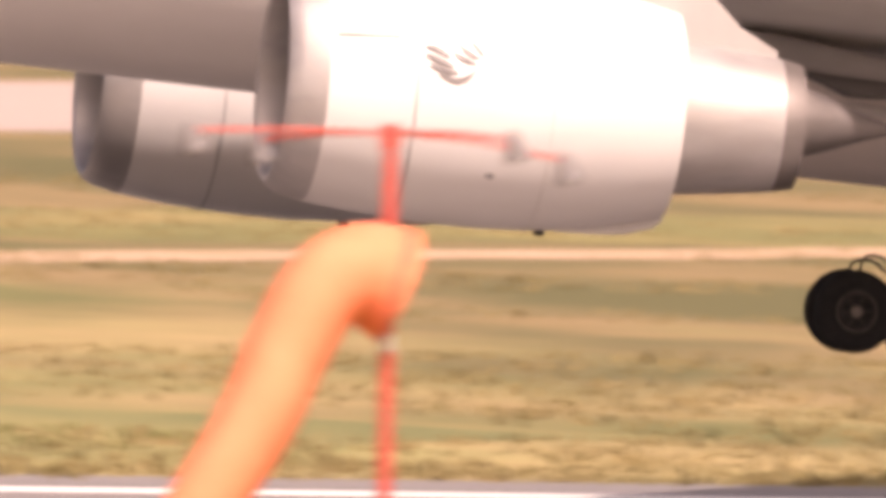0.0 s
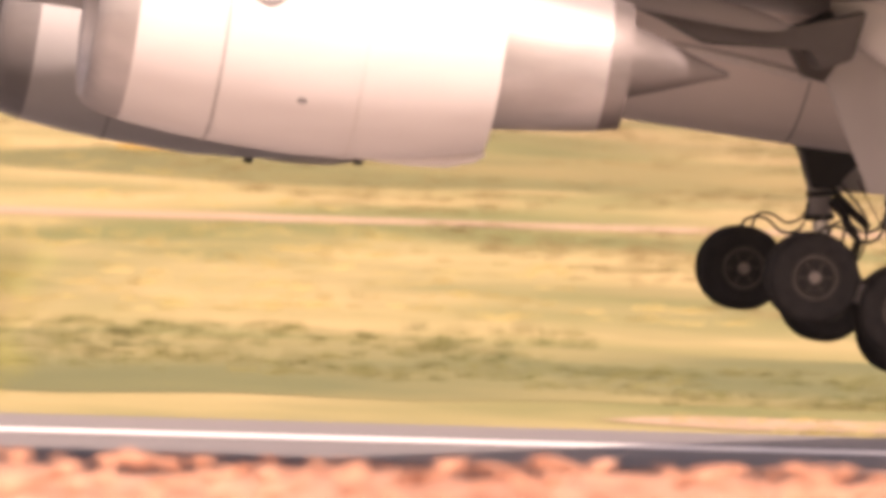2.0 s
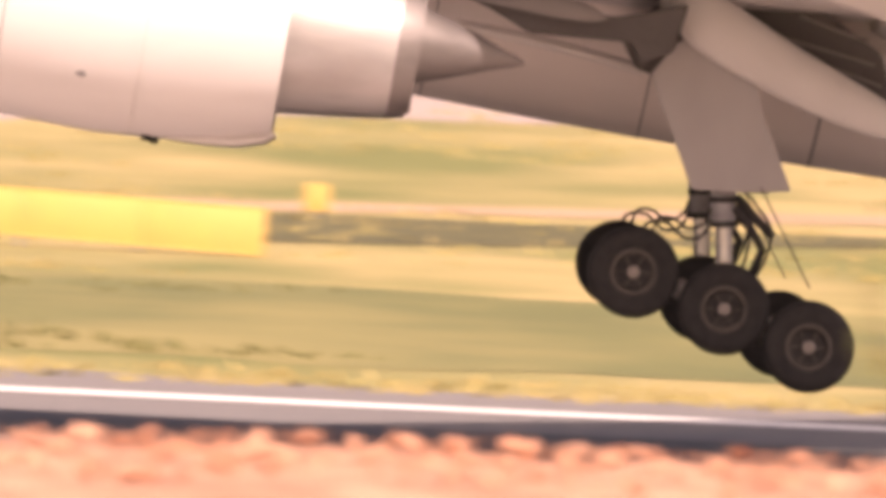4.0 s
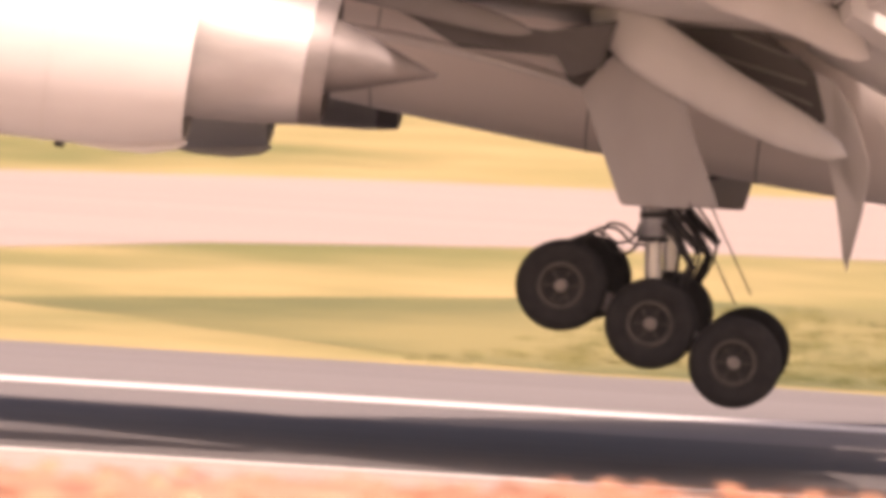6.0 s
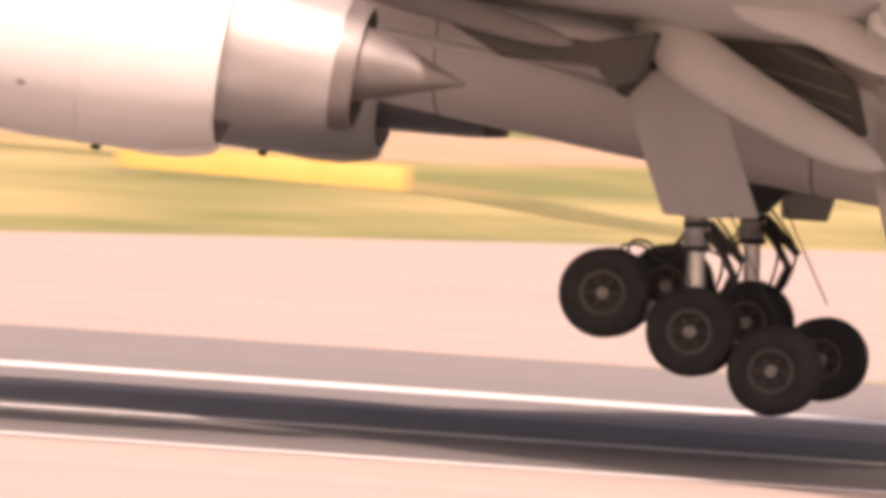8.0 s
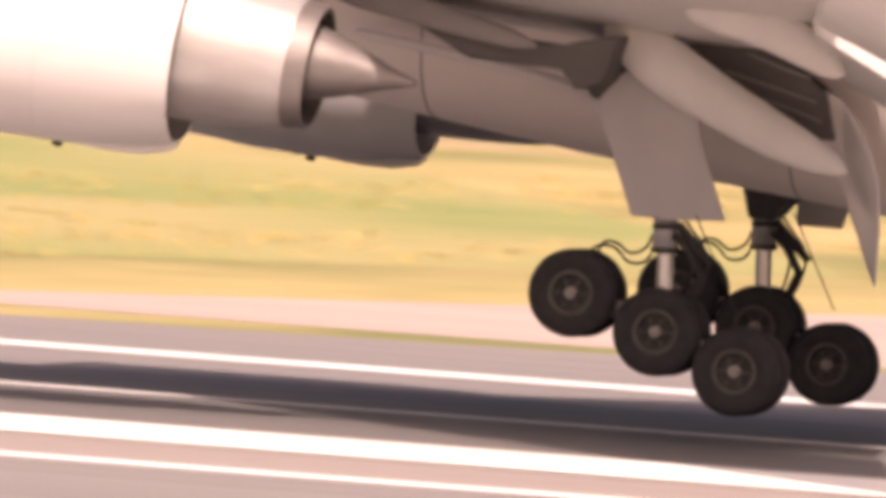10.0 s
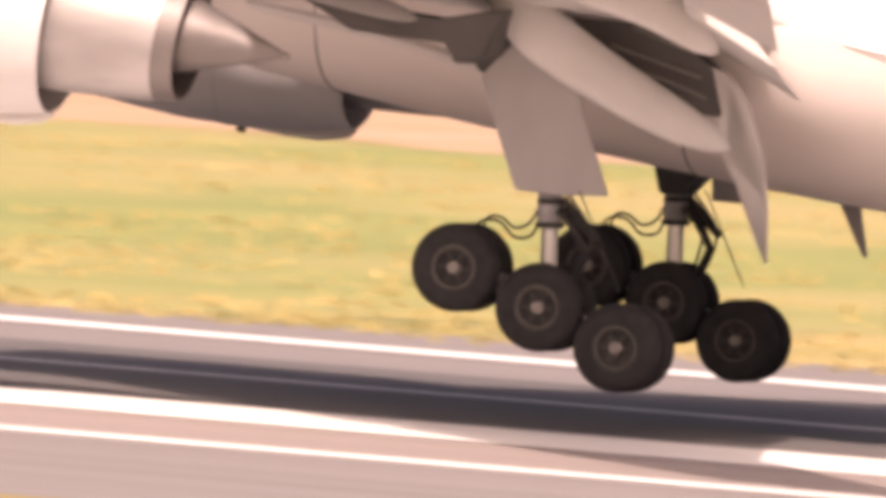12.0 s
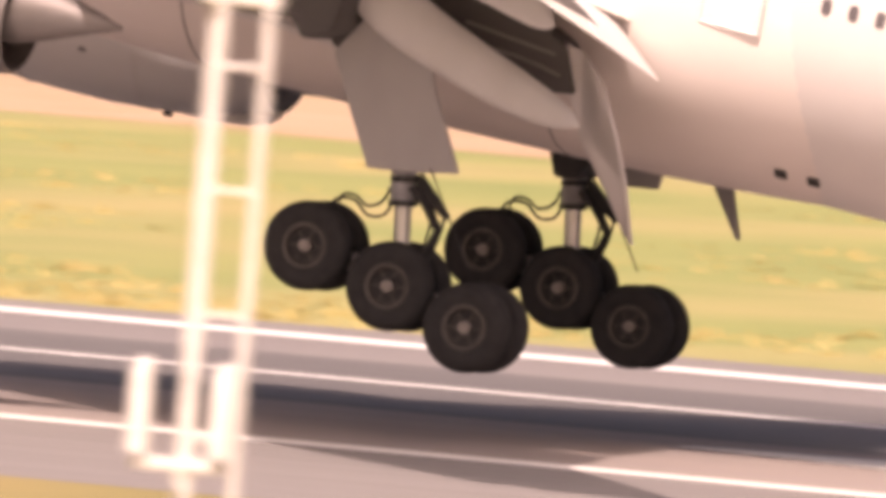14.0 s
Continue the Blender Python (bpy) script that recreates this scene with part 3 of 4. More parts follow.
def wheel(root, x, y, z, out, k):
    bm = bmesh.new()
    m = pose(x, y, z) @ pose(0, 0, 0, 0, 0, 90) @ Matrix.Diagonal((k * 0.86, k, k, 1))
    prof = [(-0.20, 0.33), (-0.235, 0.40), (-0.25, 0.50), (-0.235, 0.58), (-0.19, 0.635), (-0.13, 0.655), (-0.125, 0.645), (-0.105, 0.645), (-0.10, 0.66), (-0.04, 0.664), (-0.035, 0.652), (-0.015, 0.652), (-0.01, 0.664)]
    full = prof + [(-s, r) for s, r in reversed(prof)]
    add_lathe(bm, full, m, 56)
    w = part("wheel", bm, M_RUBBER, root, "black tyre of a main landing gear wheel")
    bm = bmesh.new()
    add_lathe(bm, [(-0.205, 0.345), (-0.225, 0.335), (-0.228, 0.30), (-0.21, 0.275), (-0.17, 0.265)], m, 40)
    part("rim", bm, M_RIM, w, "dusty brown rim flange")
    bm = bmesh.new()
    add_lathe(bm, [(-0.172, 0.266), (-0.12, 0.24), (-0.13, 0.15), (-0.10, 0.08)], m, 32)
    part("wheel_dish", bm, M_DARK, w, "dark wheel dish")
    bm = bmesh.new()
    add_lathe(bm, [(-0.25, 0.01), (-0.25, 0.06), (-0.22, 0.095), (-0.10, 0.10)], m, 20)
    part("hub_cap", bm, M_HUB, w, "pale hub cap")
    for k in range(6):
        a = k * math.tau / 6
        bm = bmesh.new()
        add_tube(bm, [m @ Vector((-0.14, 0.12 * math.cos(a), 0.12 * math.sin(a))), m @ Vector((-0.155, 0.25 * math.cos(a), 0.25 * math.sin(a)))], 0.018, 6)
        part("spoke", bm, M_RIM, w)


AXLES = ((-1.28, 0.46), (0.0, 0.0), (1.20, -0.475))


def main_gear(root, y0, near):
    mid = y0 + 0.60
    before = set(root.children)
    k = 0.985 if near else 0.94
    for x, z in AXLES:
        x, z = x * (1.02 if near else 0.96), z * (1.02 if near else 0.98)
        wheel(root, x, y0 + 0.22, z, -1, k)
        wheel(root, x, y0 + 0.98, z, -1, k)
        bm = bmesh.new()
        add_tube(bm, [(x, y0 + 0.18, z), (x, y0 + 1.02, z)], 0.085, 14)
        part("axle", bm, M_GEAR, root)
        for s in (-0.19, 0.19):
            bm = bmesh.new()
            add_tube(bm, [(x, mid + s - 0.09, z), (x, mid + s + 0.09, z)], 0.20, 18)
            part("brake_pack", bm, M_DARK, root, "dark brake pack on the axle")
    bm = bmesh.new()
    add_tube(bm, [(-1.45, mid, 0.56), (-0.6, mid, 0.24), (0.0, mid, 0.02), (0.6, mid, -0.22), (1.35, mid, -0.54)], [0.10, 0.15, 0.18, 0.15, 0.10], 14)
    part("bogie_beam", bm, M_GEAR, root, "grey bogie beam carrying three axles")
    bm = bmesh.new()
    add_tube(bm, [(0.0, mid, -0.1), (-0.02, mid, 0.6), (-0.05, mid, 1.25)], 0.125, 20)
    part("oleo_piston", bm, M_CHROME, root, "bright chrome shock strut piston")
    bm = bmesh.new()
    add_tube(bm, [(-0.05, mid, 1.15), (-0.05, mid, 1.22), (-0.06, mid, 1.26), (-0.10, mid, 2.2), (-0.2, mid, 4.6)], [0.17, 0.20, 0.185, 0.19, 0.22], 20)
    part("strut_cylinder", bm, M_GEAR, root, "grey shock strut cylinder")
    for z, r in ((1.2, 0.215), (1.55, 0.21), (1.9, 0.22)):
        bm = bmesh.new()
        add_tube(bm, [(-0.05, mid, z - 0.04), (-0.055, mid, z + 0.04)], r, 20)
        part("strut_collar", bm, M_DARK, root, "dark collar round the strut")
    # torque links behind the strut
    bm = bmesh.new()
    add_tube(bm, [(0.10, mid - 0.12, 1.45), (0.30, mid - 0.08, 1.22), (0.52, mid - 0.03, 0.85)], [0.07, 0.06, 0.05], 10)
    add_tube(bm, [(0.10, mid + 0.12, 1.45), (0.30, mid + 0.08, 1.22), (0.52, mid + 0.03, 0.85)], [0.07, 0.06, 0.05], 10)
    part("upper_torque_link", bm, M_DARK, root, "dark upper torque link")
    bm = bmesh.new()
    add_tube(bm, [(0.52, mid, 0.88), (0.40, mid, 0.55), (0.22, mid, 0.12)], [0.06, 0.07, 0.08], 10)
    part("lower_torque_link", bm, M_DARK, root, "dark lower torque link")
    # pitch trimmer ahead of the strut and drag braces above
    bm = bmesh.new()
    add_tube(bm, [(0.12, mid, 1.6), (0.42, mid - 0.05, 1.28), (0.66, mid - 0.05, 1.05)], [0.06, 0.075, 0.06], 10)
    part("trim_actuator", bm, M_DARK, root, "dark bogie trim actuator")
    bm = bmesh.new()
    add_tube(bm, [(-0.15, mid, 2.4), (-1.3, mid + 0.4, 3.6)], 0.09, 12)
    part("drag_brace", bm, M_GEAR, root, "grey drag brace")
    # hydraulic hoses
    for run in ([(-0.18, 0.0, 1.7), (-0.3, -0.1, 1.25), (-0.55, -0.1, 1.12), (-0.78, 0, 1.25), (-1.0, 0.0, 1.22), (-1.1, 0.05, 0.85)],
                [(-0.2, 0.1, 1.5), (-0.32, 0.1, 1.05), (-0.6, 0.1, 0.98), (-0.85, 0.15, 1.18), (-1.15, 0.15, 1.15), (-1.28, 0.1, 0.8)],
                [(0.12, -0.15, 1.8), (0.35, -0.2, 1.55), (0.62, -0.15, 1.15), (0.55, -0.1, 0.7), (0.3, 0, 0.3)],
                [(0.1, 0.15, 1.4), (0.32, 0.2, 1.1), (0.25, 0.2, 0.6), (0.1, 0.2, 0.25)]):
        bm = bmesh.new()
        add_tube(bm, spline([(x, mid + y, z) for x, y, z in run]), 0.022, 8)
        part("hydraulic_hose", bm, M_DARK, root, "thin black hydraulic hose")
    bm = bmesh.new()
    add_tube(bm, [(0.45, mid - 0.4, 1.75), (1.2, mid - 0.5, 0.35)], 0.012, 6)
    part("brake_cable", bm, M_DARK, root, "thin dark cable")
    # leg door
    bm = bmesh.new()
    if near:
        add_plate(bm, [(-1.14, 3.29), (-0.85, 3.66), (-0.39, 4.12), (0.12, 4.2), (0.30, 3.5), (0.46, 2.85), (0.93, 1.71), (0.2, 1.66), (-0.48, 1.67), (-0.8, 2.45)], 0.07, pose(-0.05, mid - 0.34, 0))
    else:
        add_plate(bm, [(0.1, 3.4), (0.9, 3.4), (1.05, 1.95), (0.95, 1.55), (0.25, 1.55)], 0.07, pose(0, mid + 0.9, 0))
    part("gear_door", bm, M_DOOR, root, "flat light grey landing gear leg door")
    if not near:
        bm = bmesh.new()
        add_plate(bm, [(-0.60, 2.7), (0.85, 2.45), (0.70, 2.05), (0.35, 1.95), (0.12, 1.62), (-0.22, 1.62), (-0.35, 2.1)], 0.9, pose(0, mid - 0.1, 0))
        part("gear_housing", bm, M_DARK, root, "dark gear leg fairing under the belly")
    if not near:
        for ob in set(root.children) - before:
            ob.location.x -= 0.18


def aircraft():
    root = thing("airliner", "large twin-engine airliner landing with flaps and six-wheel bogies down", "airplane")
    fuselage(root)
    engine(root, -3.85, 0.0)
    engine(root, 13.45, -0.22, True)
    wing(root, -1)
    wing(root, 1)
    canoe(root, (-1.15, 4.55), (2.66, 2.56), -0.14, 0.44, 0.1)
    canoe(root, (0.5, 4.95), (3.0, 4.0), 0.18, 0.40, -2.4)
    canoe(root, (2.6, 5.9), (5.6, 4.6), 0.2, 0.36, -9.0)
    canoe(root, (-1.15, 4.15), (2.62, 2.42), 0.28, 0.44, 9.4)
    # inboard flap end, hanging close beside the body and raked inward below it
    bm = bmesh.new()
    outline = [(2.00, 3.75), (2.36, 3.62), (2.68, 3.2), (2.96, 2.45), (2.86, 1.75), (2.62, 0.86), (2.56, 1.15), (2.52, 1.55), (2.40, 2.37), (2.20, 3.0)]
    sides = []
    for off in (-0.06, 0.06):
        sides.append([bm.verts.new((x, 1.0 + off + 1.4 * max(0.0, 2.4 - z), z)) for x, z in outline])
    bm.faces.new(sides[0])
    bm.faces.new(sides[1][::-1])
    for k in range(len(outline)):
        n = (k + 1) % len(outline)
        bm.faces.new((sides[0][k], sides[0][n], sides[1][n], sides[1][k]))
    part("flap_end_plate", bm, M_PAINT, root, "pale drooping inboard flap end")
    # open gear bay with pipes between wing and body; plate darkened for recess shade
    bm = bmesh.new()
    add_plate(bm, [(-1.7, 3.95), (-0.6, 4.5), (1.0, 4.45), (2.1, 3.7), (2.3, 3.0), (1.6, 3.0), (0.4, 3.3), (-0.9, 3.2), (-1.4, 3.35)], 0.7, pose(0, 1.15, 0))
    part("gear_bay", bm, M_RECESS_SHADE, root, "open landing gear bay as a plate, recess shade in its colour")
    for k, run in enumerate(([(0.6, 3.9), (1.2, 3.75), (2.0, 3.55)], [(1.0, 3.55), (1.5, 3.45), (2.1, 3.25)], [(0.9, 4.2), (1.5, 4.0), (1.9, 3.9)])):
        bm = bmesh.new()
        add_tube(bm, spline([(x, 0.74, z) for x, z in run]), 0.026, 8)
        part("bay_pipe", bm, M_UNDERWING, root, "grey pipe in the gear bay")
    # under-wing plate ahead of the leg: shade behind the pylon, put in as dark colour
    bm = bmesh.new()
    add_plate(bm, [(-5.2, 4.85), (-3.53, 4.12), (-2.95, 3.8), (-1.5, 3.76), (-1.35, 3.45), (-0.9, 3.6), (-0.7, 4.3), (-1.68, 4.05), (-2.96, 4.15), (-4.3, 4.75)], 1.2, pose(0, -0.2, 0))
    part("wing_root_shade", bm, M_RECESS_SHADE, root, "plate ahead of the leg, coloured dark as wing root shade")
    # pylon tail under the wing, its colour darkened as if shaded by it
    canoe(root, (-5.3, 4.78), (-1.85, 4.05), 0.0, 0.24, -1.1, mat=M_UNDERWING, name="pylon_tail_fairing", label="pylon tail fairing, dark grey to carry the wing's shade")
    bm = bmesh.new()
    add_tube(bm, spline([(-5.2, 1.55, 4.02), (-3.6, 1.5, 3.80), (-2.2, 1.5, 3.55), (-1.2, 1.6, 3.30)]), [0.03] + [0.085] * 17 + [0.03], 8)
    part("body_strake", bm, M_PAINT, root, "pale strip along the wing-to-body joint")
    main_gear(root, 0.0, True)
    main_gear(root, TRACK, False)
    return root


# ---- things round the runway ----
def windsock():
    root = thing("windsock", "orange cloth windsock hanging from a red and white mast with lamps", "windsock")
    x, y = 31.47, 200.0
    for a, b, mat in ((0.0, 1.5, M_RED), (1.5, 3.0, M_WHITE), (3.0, 4.55, M_RED), (4.55, 5.15, M_RED), (5.15, 5.95, M_RED), (5.95, 6.1, M_WHITE), (6.1, 7.75, M_RED)):
        bm = bmesh.new()
        add_tube(bm, [(x, y, a), (x, y, b)], 0.085 - 0.005 * a, 14)
        part("mast_section", bm, mat, root, "painted mast section")
    bm = bmesh.new()
    add_tube(bm, [(x, y, 7.7), (x, y, 7.9)], 0.085, 14)
    part("mast_head", bm, M_RED, root, "red mast head")
    for dx, dy, dz in ((-1.78, -0.25, 0.0), (1.56, 0.3, -0.22), (-0.95, 1.3, -0.1), (0.85, -1.3, -0.02)):
        bm = bmesh.new()
        add_tube(bm, [(x, y, 7.83), (x + dx * 0.5, y + dy * 0.5, 7.85 + dz * 0.4), (x + dx, y + dy, 7.83 + dz)], 0.018, 8)
        arm = part("lamp_arm", bm, M_RED, root, "thin red lamp arm")
        bm = bmesh.new()
        add_lathe(bm, [(-0.05, 0.01), (0.0, 0.05), (0.08, 0.07), (0.2, 0.12), (0.22, 0.11), (0.12, 0.02)], pose(x + dx, y + dy, 7.86 + dz, 0, 75, 15), 16)
        part("lamp", bm, M_MARK, arm, "small grey floodlight")
    # sock: open ring near the mast, drooping tail
    x -= 0.15
    pts = spline([(x + 0.18, y - 0.15, 6.53), (x - 0.12, y - 0.2, 6.62), (x - 0.48, y - 0.3, 6.45), (x - 0.80, y - 0.4, 5.90), (x - 1.08, y - 0.5, 5.30), (x - 1.62, y - 0.6, 4.45), (x - 2.2, y - 0.7, 3.7)], 6)
    n = len(pts)
    bm = bmesh.new()
    add_tube(bm, pts, [0.50 - 0.10 * min(1, i / (n * 0.35)) - 0.10 * i / n for i in range(n)], 28, cap=False)
    part("sock", bm, M_ORANGE, root, "drooping orange cloth sock")
    bm = bmesh.new()
    ring = [Vector((x + 0.18, y - 0.15, 6.53)) + 0.50 * (math.cos(k * math.tau / 28) * Vector((0.25, -0.1, 0.96)) + math.sin(k * math.tau / 28) * Vector((0.1, 0.95, 0.05))) for k in range(29)]
    add_tube(bm, ring, 0.025, 8)
    part("sock_ring", bm, M_RED, root, "metal ring holding the sock open")


def white_board(x, y, w, h, label="white marker board on the grass", mat=None, tiltz=0):
    root = thing("marker_board", label, "marker board", "marker boards along the runway")
    bm = bmesh.new()
    add_box(bm, (w, 0.10, h), pose(x, y, 0.18 + h / 2, 0, 0, tiltz), 0.02)
    part("board", bm, mat or M_WHITE, root)
    for s in (-0.3, 0.3):
        bm = bmesh.new()
        add_box(bm, (0.06, 0.06, 0.5), pose(x + s * w, y + 0.1, 0.25), 0.01)
        part("foot_post", bm, M_GEAR, root)
    return root


def edge_light(x, y, size=0.35):
    root = thing("edge_light", "small pale airfield light on a short stem in the grass", "light", "airfield lights")
    bm = bmesh.new()
    add_tube(bm, [(x, y, 0), (x, y, 0.45)], 0.05, 8)
    part("stem", bm, M_WHITE, root)
    bm = bmesh.new()
    add_lathe(bm, [(0.0, 0.02), (0.02, size * 0.5), (0.2, size * 0.55), (0.35, size * 0.3), (0.4, 0.02)], pose(x, y, 0.4, 0, -90, 0), 14)
    part("lamp_head", bm, M_WHITE, root)


def guidance_sign(x0, x1, y, z0, z1, label, lean=0.0):
    root = thing("guidance_sign", label, "sign", "yellow taxiway signs")
    cx, w = (x0 + x1) / 2, abs(x1 - x0)
    panels = max(1, round(w / 2.4))
    base = pose(cx, y, 0, 0, lean, 0)
    for k in range(panels):
        bm = bmesh.new()
        pw = w / panels
        add_box(bm, (pw - 0.012, 0.28, z1 - z0), base @ pose(-w / 2 + pw * (k + 0.5), 0, (z0 + z1) / 2), 0.02)
        part("sign_panel", bm, M_YELLOW, root, "yellow sign panel")
    for z in (z0 + 0.03, z1 - 0.03):
        bm = bmesh.new()
        add_box(bm, (w, 0.30, 0.05), base @ pose(0, 0, z), 0.01)
        part("sign_rail", bm, M_YELLOW, root, "yellow metal rail along the sign")
    for k in range(panels + 1):
        bm = bmesh.new()
        add_box(bm, (0.09, 0.12, z0 + 0.3), base @ pose(-w / 2 + 0.2 + (w - 0.4) * k / panels, 0, (z0 - 0.1) / 2), 0.01)
        part("leg", bm, M_GEAR, root)


def instrument_post():
    """White post on a red lattice foot with a small cabinet."""
    x, y, z = 9.88, 175.0, 5.30
    root = thing("weather_post", "white instrument post on a red and white lattice foot", "instrument post")
    bm = bmesh.new()
    add_tube(bm, [(x - 0.02, y, z + 1.1), (x - 0.03, y, z + 2.22)], 0.040, 14)
    part("post", bm, M_WHITE, root, "white tubular post")
    for dx in (-0.22, 0.22):
        for dy in (-0.2, 0.2):
            for a, b, mat in ((0, 0.22, M_WHITE), (0.22, 0.62, M_RED), (0.62, 0.82, M_WHITE), (0.82, 1.1, M_RED)):
                bm = bmesh.new()
                k0, k1 = 1 - 0.25 * a, 1 - 0.25 * b
                add_tube(bm, [(x + dx * k0, y + dy * k0, z + a - 0.12), (x + dx * k1, y + dy * k1, z + b - 0.12)], 0.035, 8)
                part("frame_leg", bm, mat, root, "painted lattice leg")
    for a, b, mat in ((0.2, 0.65, M_RED), (0.65, 0.2, M_RED), (0.65, 1.0, M_RED), (1.0, 0.65, M_RED)):
        bm = bmesh.new()
        add_tube(bm, [(x - 0.2, y - 0.2, z + a - 0.05), (x + 0.2, y - 0.2, z + b - 0.05)], 0.025, 8)
        part("brace", bm, mat, root, "red diagonal brace")
    bm = bmesh.new()
    add_box(bm, (0.5, 0.45, 0.05), pose(x, y, z + 1.0), 0.01)
    part("platform", bm, M_LEAF, root, "green top plate")
    bm = bmesh.new()
    add_box(bm, (0.24, 0.2, 0.22), pose(x - 0.29, y - 0.25, z + 0.50), 0.02)
    part("cabinet", bm, M_WHITE, root, "small white cabinet")
    bm = bmesh.new()
    add_lathe(bm, [(0, 0.01), (0.0, 0.06), (0.12, 0.07), (0.16, 0.01)], pose(x + 0.22, y, z + 1.05, 0, -90, 0), 14)
    part("obstacle_lamp", bm, M_RED, root, "red obstacle lamp")
    bm = bmesh.new()
    add_tube(bm, [(x - 0.2, y, z + 2.36), (x + 0.16, y, z + 2.36)], 0.012, 6)
    add_tube(bm, [(x - 0.03, y, z + 2.2), (x - 0.03, y, z + 2.36)], 0.02, 8)
    part("cross_arm", bm, M_GEAR, root)
    for dx in (-0.2, 0.16):
        bm = bmesh.new()
        add_lathe(bm, [(0, 0.01), (0.0, 0.045), (0.05, 0.05), (0.08, 0.01)], pose(x + dx, y, z + 2.36, 0, -90, 0), 12)
        part("sensor_cup", bm, M_WHITE, root, "small white sensor")


def bush(x, y, z, h, seed, label, spread=0.35, stems=4, leaves=90):
    rng = random.Random(seed)
    root = thing("bush", label, "bush", "bushes on the bank")
    tips = []
    for k in range(stems):
        bm = bmesh.new()
        a = rng.uniform(-1, 1) * spread
        b = rng.uniform(-1, 1) * spread
        top = Vector((x + a, y + b, z + h * rng.uniform(0.7, 1.0)))
        pts = spline([(x + rng.uniform(-0.05, 0.05), y, z - 0.3), (x + a * 0.3, y + b * 0.3, z + h * 0.35), (x + a * 0.75 + rng.uniform(-0.05, 0.05), y + b * 0.7, z + h * 0.65), top], 4)
        add_tube(bm, pts, [0.010 * (1 - 0.8 * i / len(pts)) + 0.002 for i in range(len(pts))], 6)
        part("stem", bm, M_STEM, root)
        tips += pts[4:]
    bm = bmesh.new()
    for k in range(leaves):
        c = rng.choice(tips) + Vector((rng.gauss(0, 0.07), rng.gauss(0, 0.07), rng.gauss(0, 0.06)))
        d = Vector((rng.gauss(0, 1), rng.gauss(0, 1), rng.gauss(0.6, 0.6))).normalized()
        s = d.cross(Vector((rng.gauss(0, 1), rng.gauss(0, 1), rng.gauss(0, 1)))).normalized()
        L, W = rng.uniform(0.08, 0.17), rng.uniform(0.02, 0.045)
        q = [bm.verts.new(c), bm.verts.new(c + d * L * 0.5 + s * W), bm.verts.new(c + d * L), bm.verts.new(c + d * L * 0.5 - s * W)]
        bm.faces.new(q)
    part("leaves", bm, M_LEAF, root, "narrow yellow-green leaves", smooth=False)


def banded_mast():
    x, y = -50.58, 150.0
    root = thing("banded_mast", "slim red and white banded mast with a pale pole", "mast")
    edges = [0.0, 1.2, 2.2, 3.2, 4.2, 5.16, 6.16, 7.12, 8.10, 8.72]
    for k, (a, b) in enumerate(zip(edges, edges[1:])):
        bm = bmesh.new()
        add_tube(bm, [(x, y, a), (x, y, b)], 0.082 - 0.004 * a, 16)
        part("mast_section", bm, (M_RED, M_WHITE)[k % 2], root, "painted mast section")
    bm = bmesh.new()
    add_tube(bm, [(x - 0.11, y + 0.02, 0), (x - 0.11, y + 0.02, 7.12)], 0.05, 12)
    part("support_pole", bm, M_WHITE, root, "pale support pole")
    for z in (4.3, 6.60, 6.72):
        bm = bmesh.new()
        add_tube(bm, [(x - 0.02, y, z - 0.025), (x - 0.02, y, z + 0.025)], 0.12, 14)
        part("clamp", bm, M_WHITE, root, "pale metal clamp")


def lattice_tower():
    x, y = -65.68, 170.0
    root = thing("lattice_tower", "white painted ladder-like lattice tower", "tower")
    legs = [(-0.28, 0.12), (-0.12, -0.12), (0.24, -0.05)]
    for dx, dy in legs:
        bm = bmesh.new()
        add_tube(bm, [(x + dx, y + dy, 0), (x + dx, y + dy, 8.15)], 0.040, 12)
        part("leg", bm, M_WHITE, root, "white tubular leg")
    for k in range(17):
        z = 0.4 + 0.48 * k
        for i, j in ((0, 1), (1, 2)):
            a, b = legs[i], legs[j]
            if (k + i) % 2:
                continue
            bm = bmesh.new()
            add_tube(bm, [(x + a[0], y + a[1], z), (x + b[0], y + b[1], z)], 0.022, 8)
            part("rung", bm, M_WHITE, root)
    for dx, z in ((-0.52, 4.95), (0.16, 4.95)):
        bm = bmesh.new()
        add_tube(bm, [(x + dx, y - 0.2, z - 0.38), (x + dx, y - 0.2, z + 0.25), (x + dx + 0.03, y - 0.2, z + 0.36)], [0.09, 0.09, 0.05], 12)
        part("canister", bm, M_WHITE, root, "white canister on the tower")
    bm = bmesh.new()
    add_tube(bm, [(x - 0.34, y, 8.12), (x + 0.3, y, 8.12)], 0.06, 10)
    part("top_bar", bm, M_WHITE, root, "white top bar")
    bm = bmesh.new()
    add_box(bm, (0.75, 0.1, 0.1), pose(x - 0.2, y - 0.15, 4.5), 0.02)
    part("bracket", bm, M_WHITE, root, "white bracket")


airfield()
clods()
tufts("grass_tufts", M_TUFT, 16000, 11, lambda x, y: x < 46 and grassland(x, y) and not (x > -34 and 384 < y < 448), "tufts of dry and green grass")
tufts("belt_tufts", M_BELT_TUFT, 26000, 13, lambda x, y: -33 < x < 60 and 391 < y < 440, "tall olive grass of the darker belt")
tufts("brown_tufts", M_TUFT_BROWN, 26000, 12, lambda x, y: x >= 46, "tufts of brown dry grass")
plane = aircraft()
windsock()
white_board(49.49, 396.0, 0.38, 0.98)
white_board(54.6, 468.5, 0.10, 0.7, "thin pale grey marker post in the grass", M_GREY)
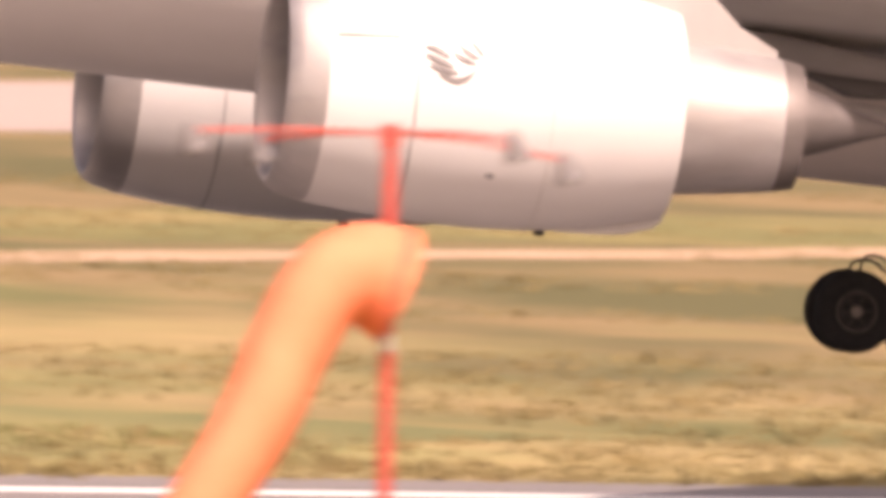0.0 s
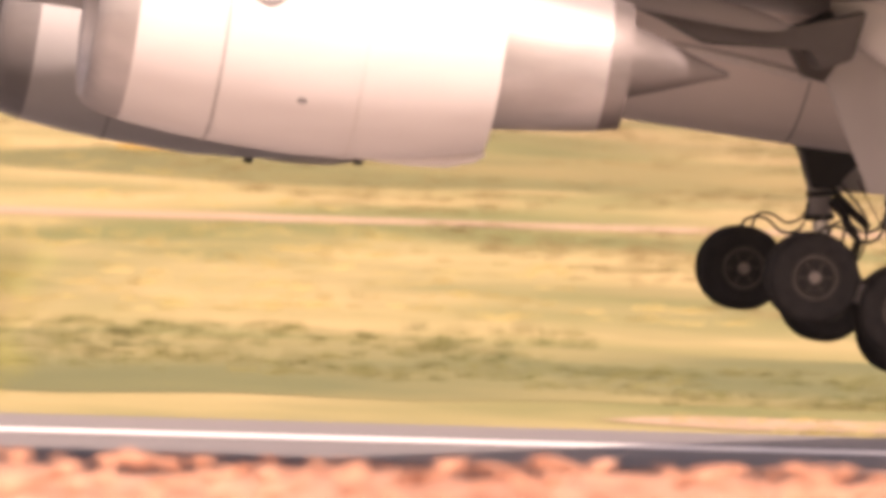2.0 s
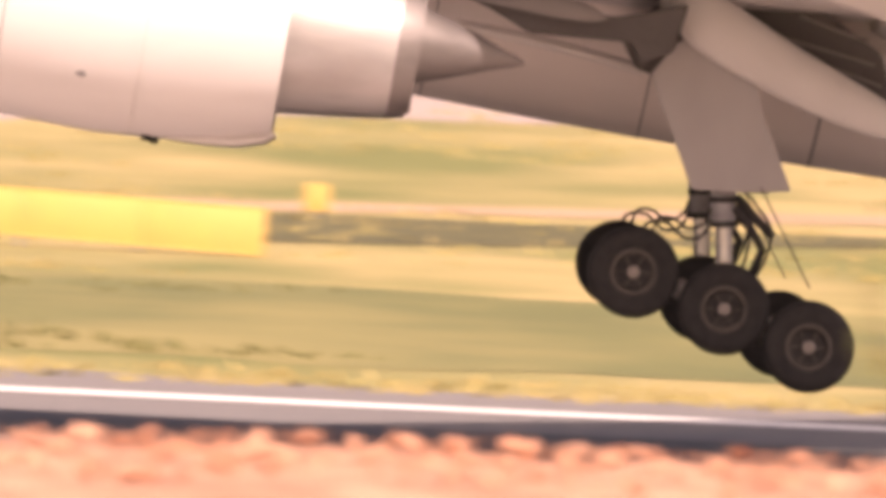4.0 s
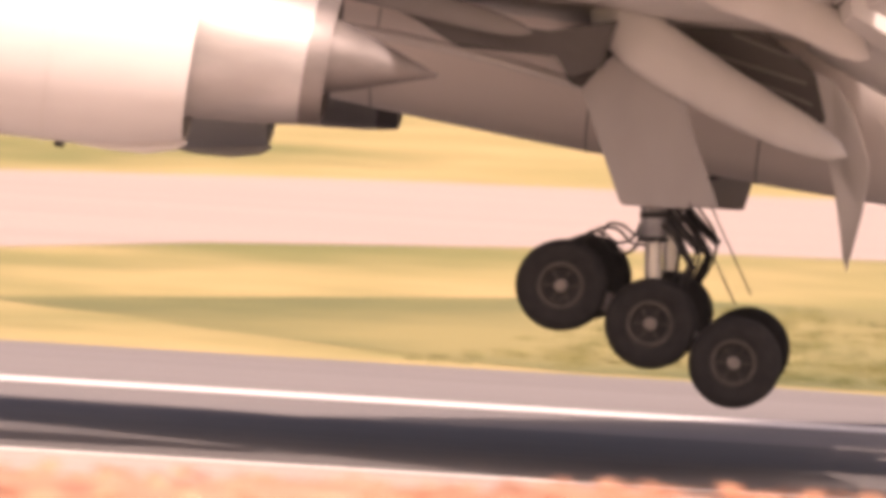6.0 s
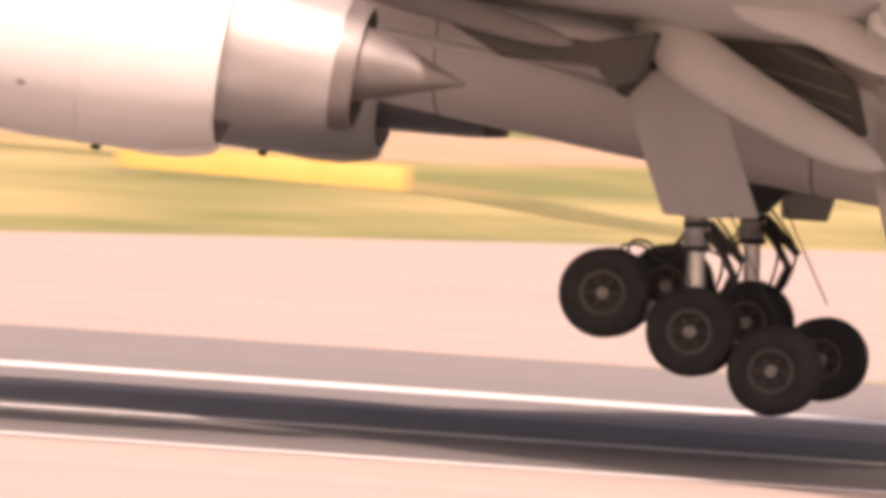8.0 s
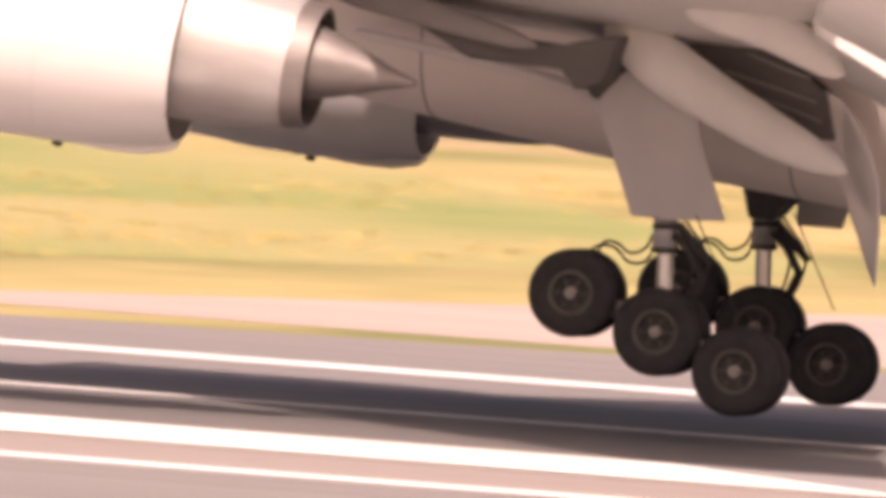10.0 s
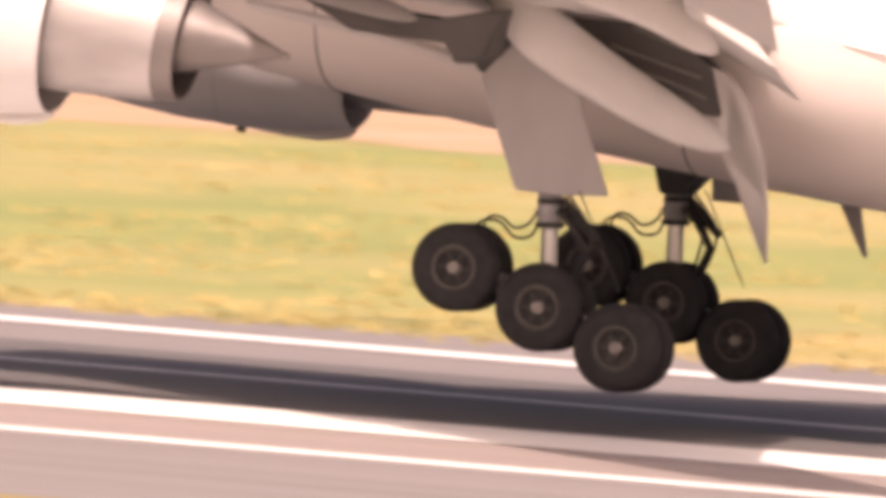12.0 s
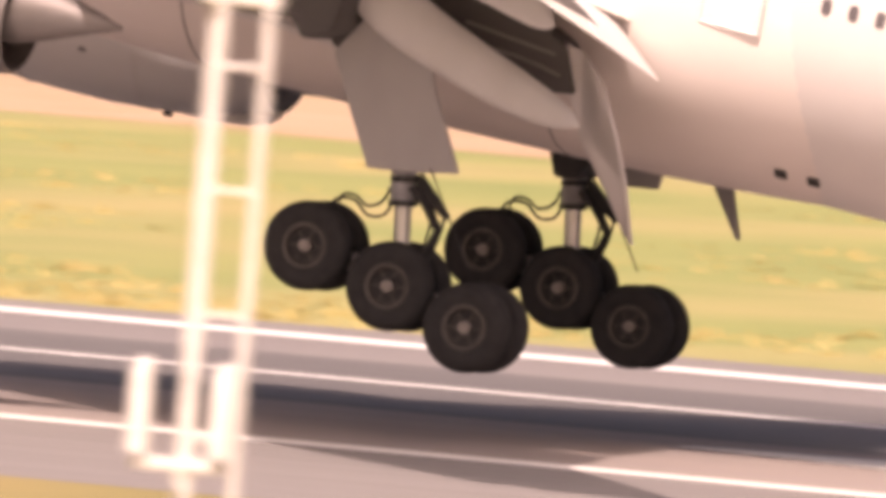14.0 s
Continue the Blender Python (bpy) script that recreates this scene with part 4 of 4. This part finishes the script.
for px, py in ((89.8, 692), (112.4, 693), (61.0, 690), (66, 730), (58, 700), (30, 640), (27, 655), (43, 690)):
    edge_light(px, py)
guidance_sign(46.6, 48.6, 632, 0.1, 0.85, "small yellow sign in the far grass")
guidance_sign(-3.7, 3.62, 466, 0.16, 1.12, "long yellow taxiway sign on short legs", 2.2)
guidance_sign(4.75, 5.3, 506, 0.15, 0.75, "small pale yellow sign in the grass")
guidance_sign(-82.0, -75.4, 522, 0.10, 0.66, "long yellow taxiway sign on short legs", 1.2)
guidance_sign(-59.4, -58.3, 540, 0.1, 0.42, "small yellow sign in the far grass")
instrument_post()
bush(7.35, 110, 7.05, 1.1, 3, "tall thin yellow-green bush with narrow leaves", 0.25, 4, 170)
bush(3.95, 110, 7.05, 1.0, 5, "open yellow-green bush on the clay bank", 0.35, 6, 170)
bush(4.85, 105, 6.85, 0.42, 7, "low leafy green bush on the clay bank", 0.35, 7, 240)
bush(5.55, 107, 6.9, 0.35, 8, "low leafy green bush on the clay bank", 0.35, 7, 150)
bush(5.25, 109, 7.0, 0.75, 15, "open yellow-green bush on the clay bank", 0.22, 4, 90)
bush(6.75, 108, 7.0, 0.7, 9, "open yellow-green bush on the clay bank", 0.22, 4, 90)
bush(4.25, 106, 6.9, 0.55, 12, "open yellow-green bush on the clay bank", 0.3, 5, 90)
banded_mast()
lattice_tower()

PLANE_ROWS = [
    (0, 62.930, 337.18, 3.020, -2.75, 0.05, 0.50),
    (0.5, 56.150, 336.94, 3.150, -2.12, -0.03, 0.62),
    (1, 49.486, 336.60, 3.188, -1.61, -0.10, 0.71),
    (1.5, 42.792, 336.33, 3.062, -1.26, -0.20, 0.78),
    (2, 36.127, 336.12, 2.905, -0.95, -0.29, 0.63),
    (2.5, 29.527, 335.83, 2.803, -0.59, -0.40, 0.32),
    (3, 22.845, 335.43, 2.734, -0.29, -0.46, -0.05),
    (3.5, 15.963, 334.94, 2.616, -0.15, -0.43, -0.39),
    (4, 9.170, 334.70, 2.500, -0.07, -0.38, -0.53),
    (6.5, -24.668, 336.77, 2.109, 0.17, -0.22, 0.34),
    (7, -31.405, 337.41, 2.035, 0.25, -0.16, 0.60),
    (7.5, -38.126, 338.25, 1.980, 0.39, -0.12, 0.64),
    (8, -44.719, 338.94, 1.902, 0.52, -0.11, 0.59),
    (10.5, -78.086, 338.28, 1.622, 0.71, -0.24, 0.41),
    (11, -84.609, 336.70, 1.664, 0.76, -0.16, 0.81),
    (11.5, -90.883, 334.07, 1.735, 0.83, -0.08, 1.36),
    (12, -96.925, 330.77, 1.798, 0.84, 0.02, 2.00),
    (12.5, -102.893, 327.23, 1.892, 0.80, 0.09, 2.45),
    (13, -108.770, 324.06, 1.984, 0.74, 0.07, 2.38),
    (13.5, -114.626, 320.98, 2.096, 0.70, 0.00, 2.15),
    (14, -120.385, 318.11, 2.193, 0.69, -0.09, 1.85),
]


def motions():
    walk(plane, [(t, pose(x, y, z, bank, tip, yaw)) for t, x, y, z, tip, bank, yaw in PLANE_ROWS])


motions()
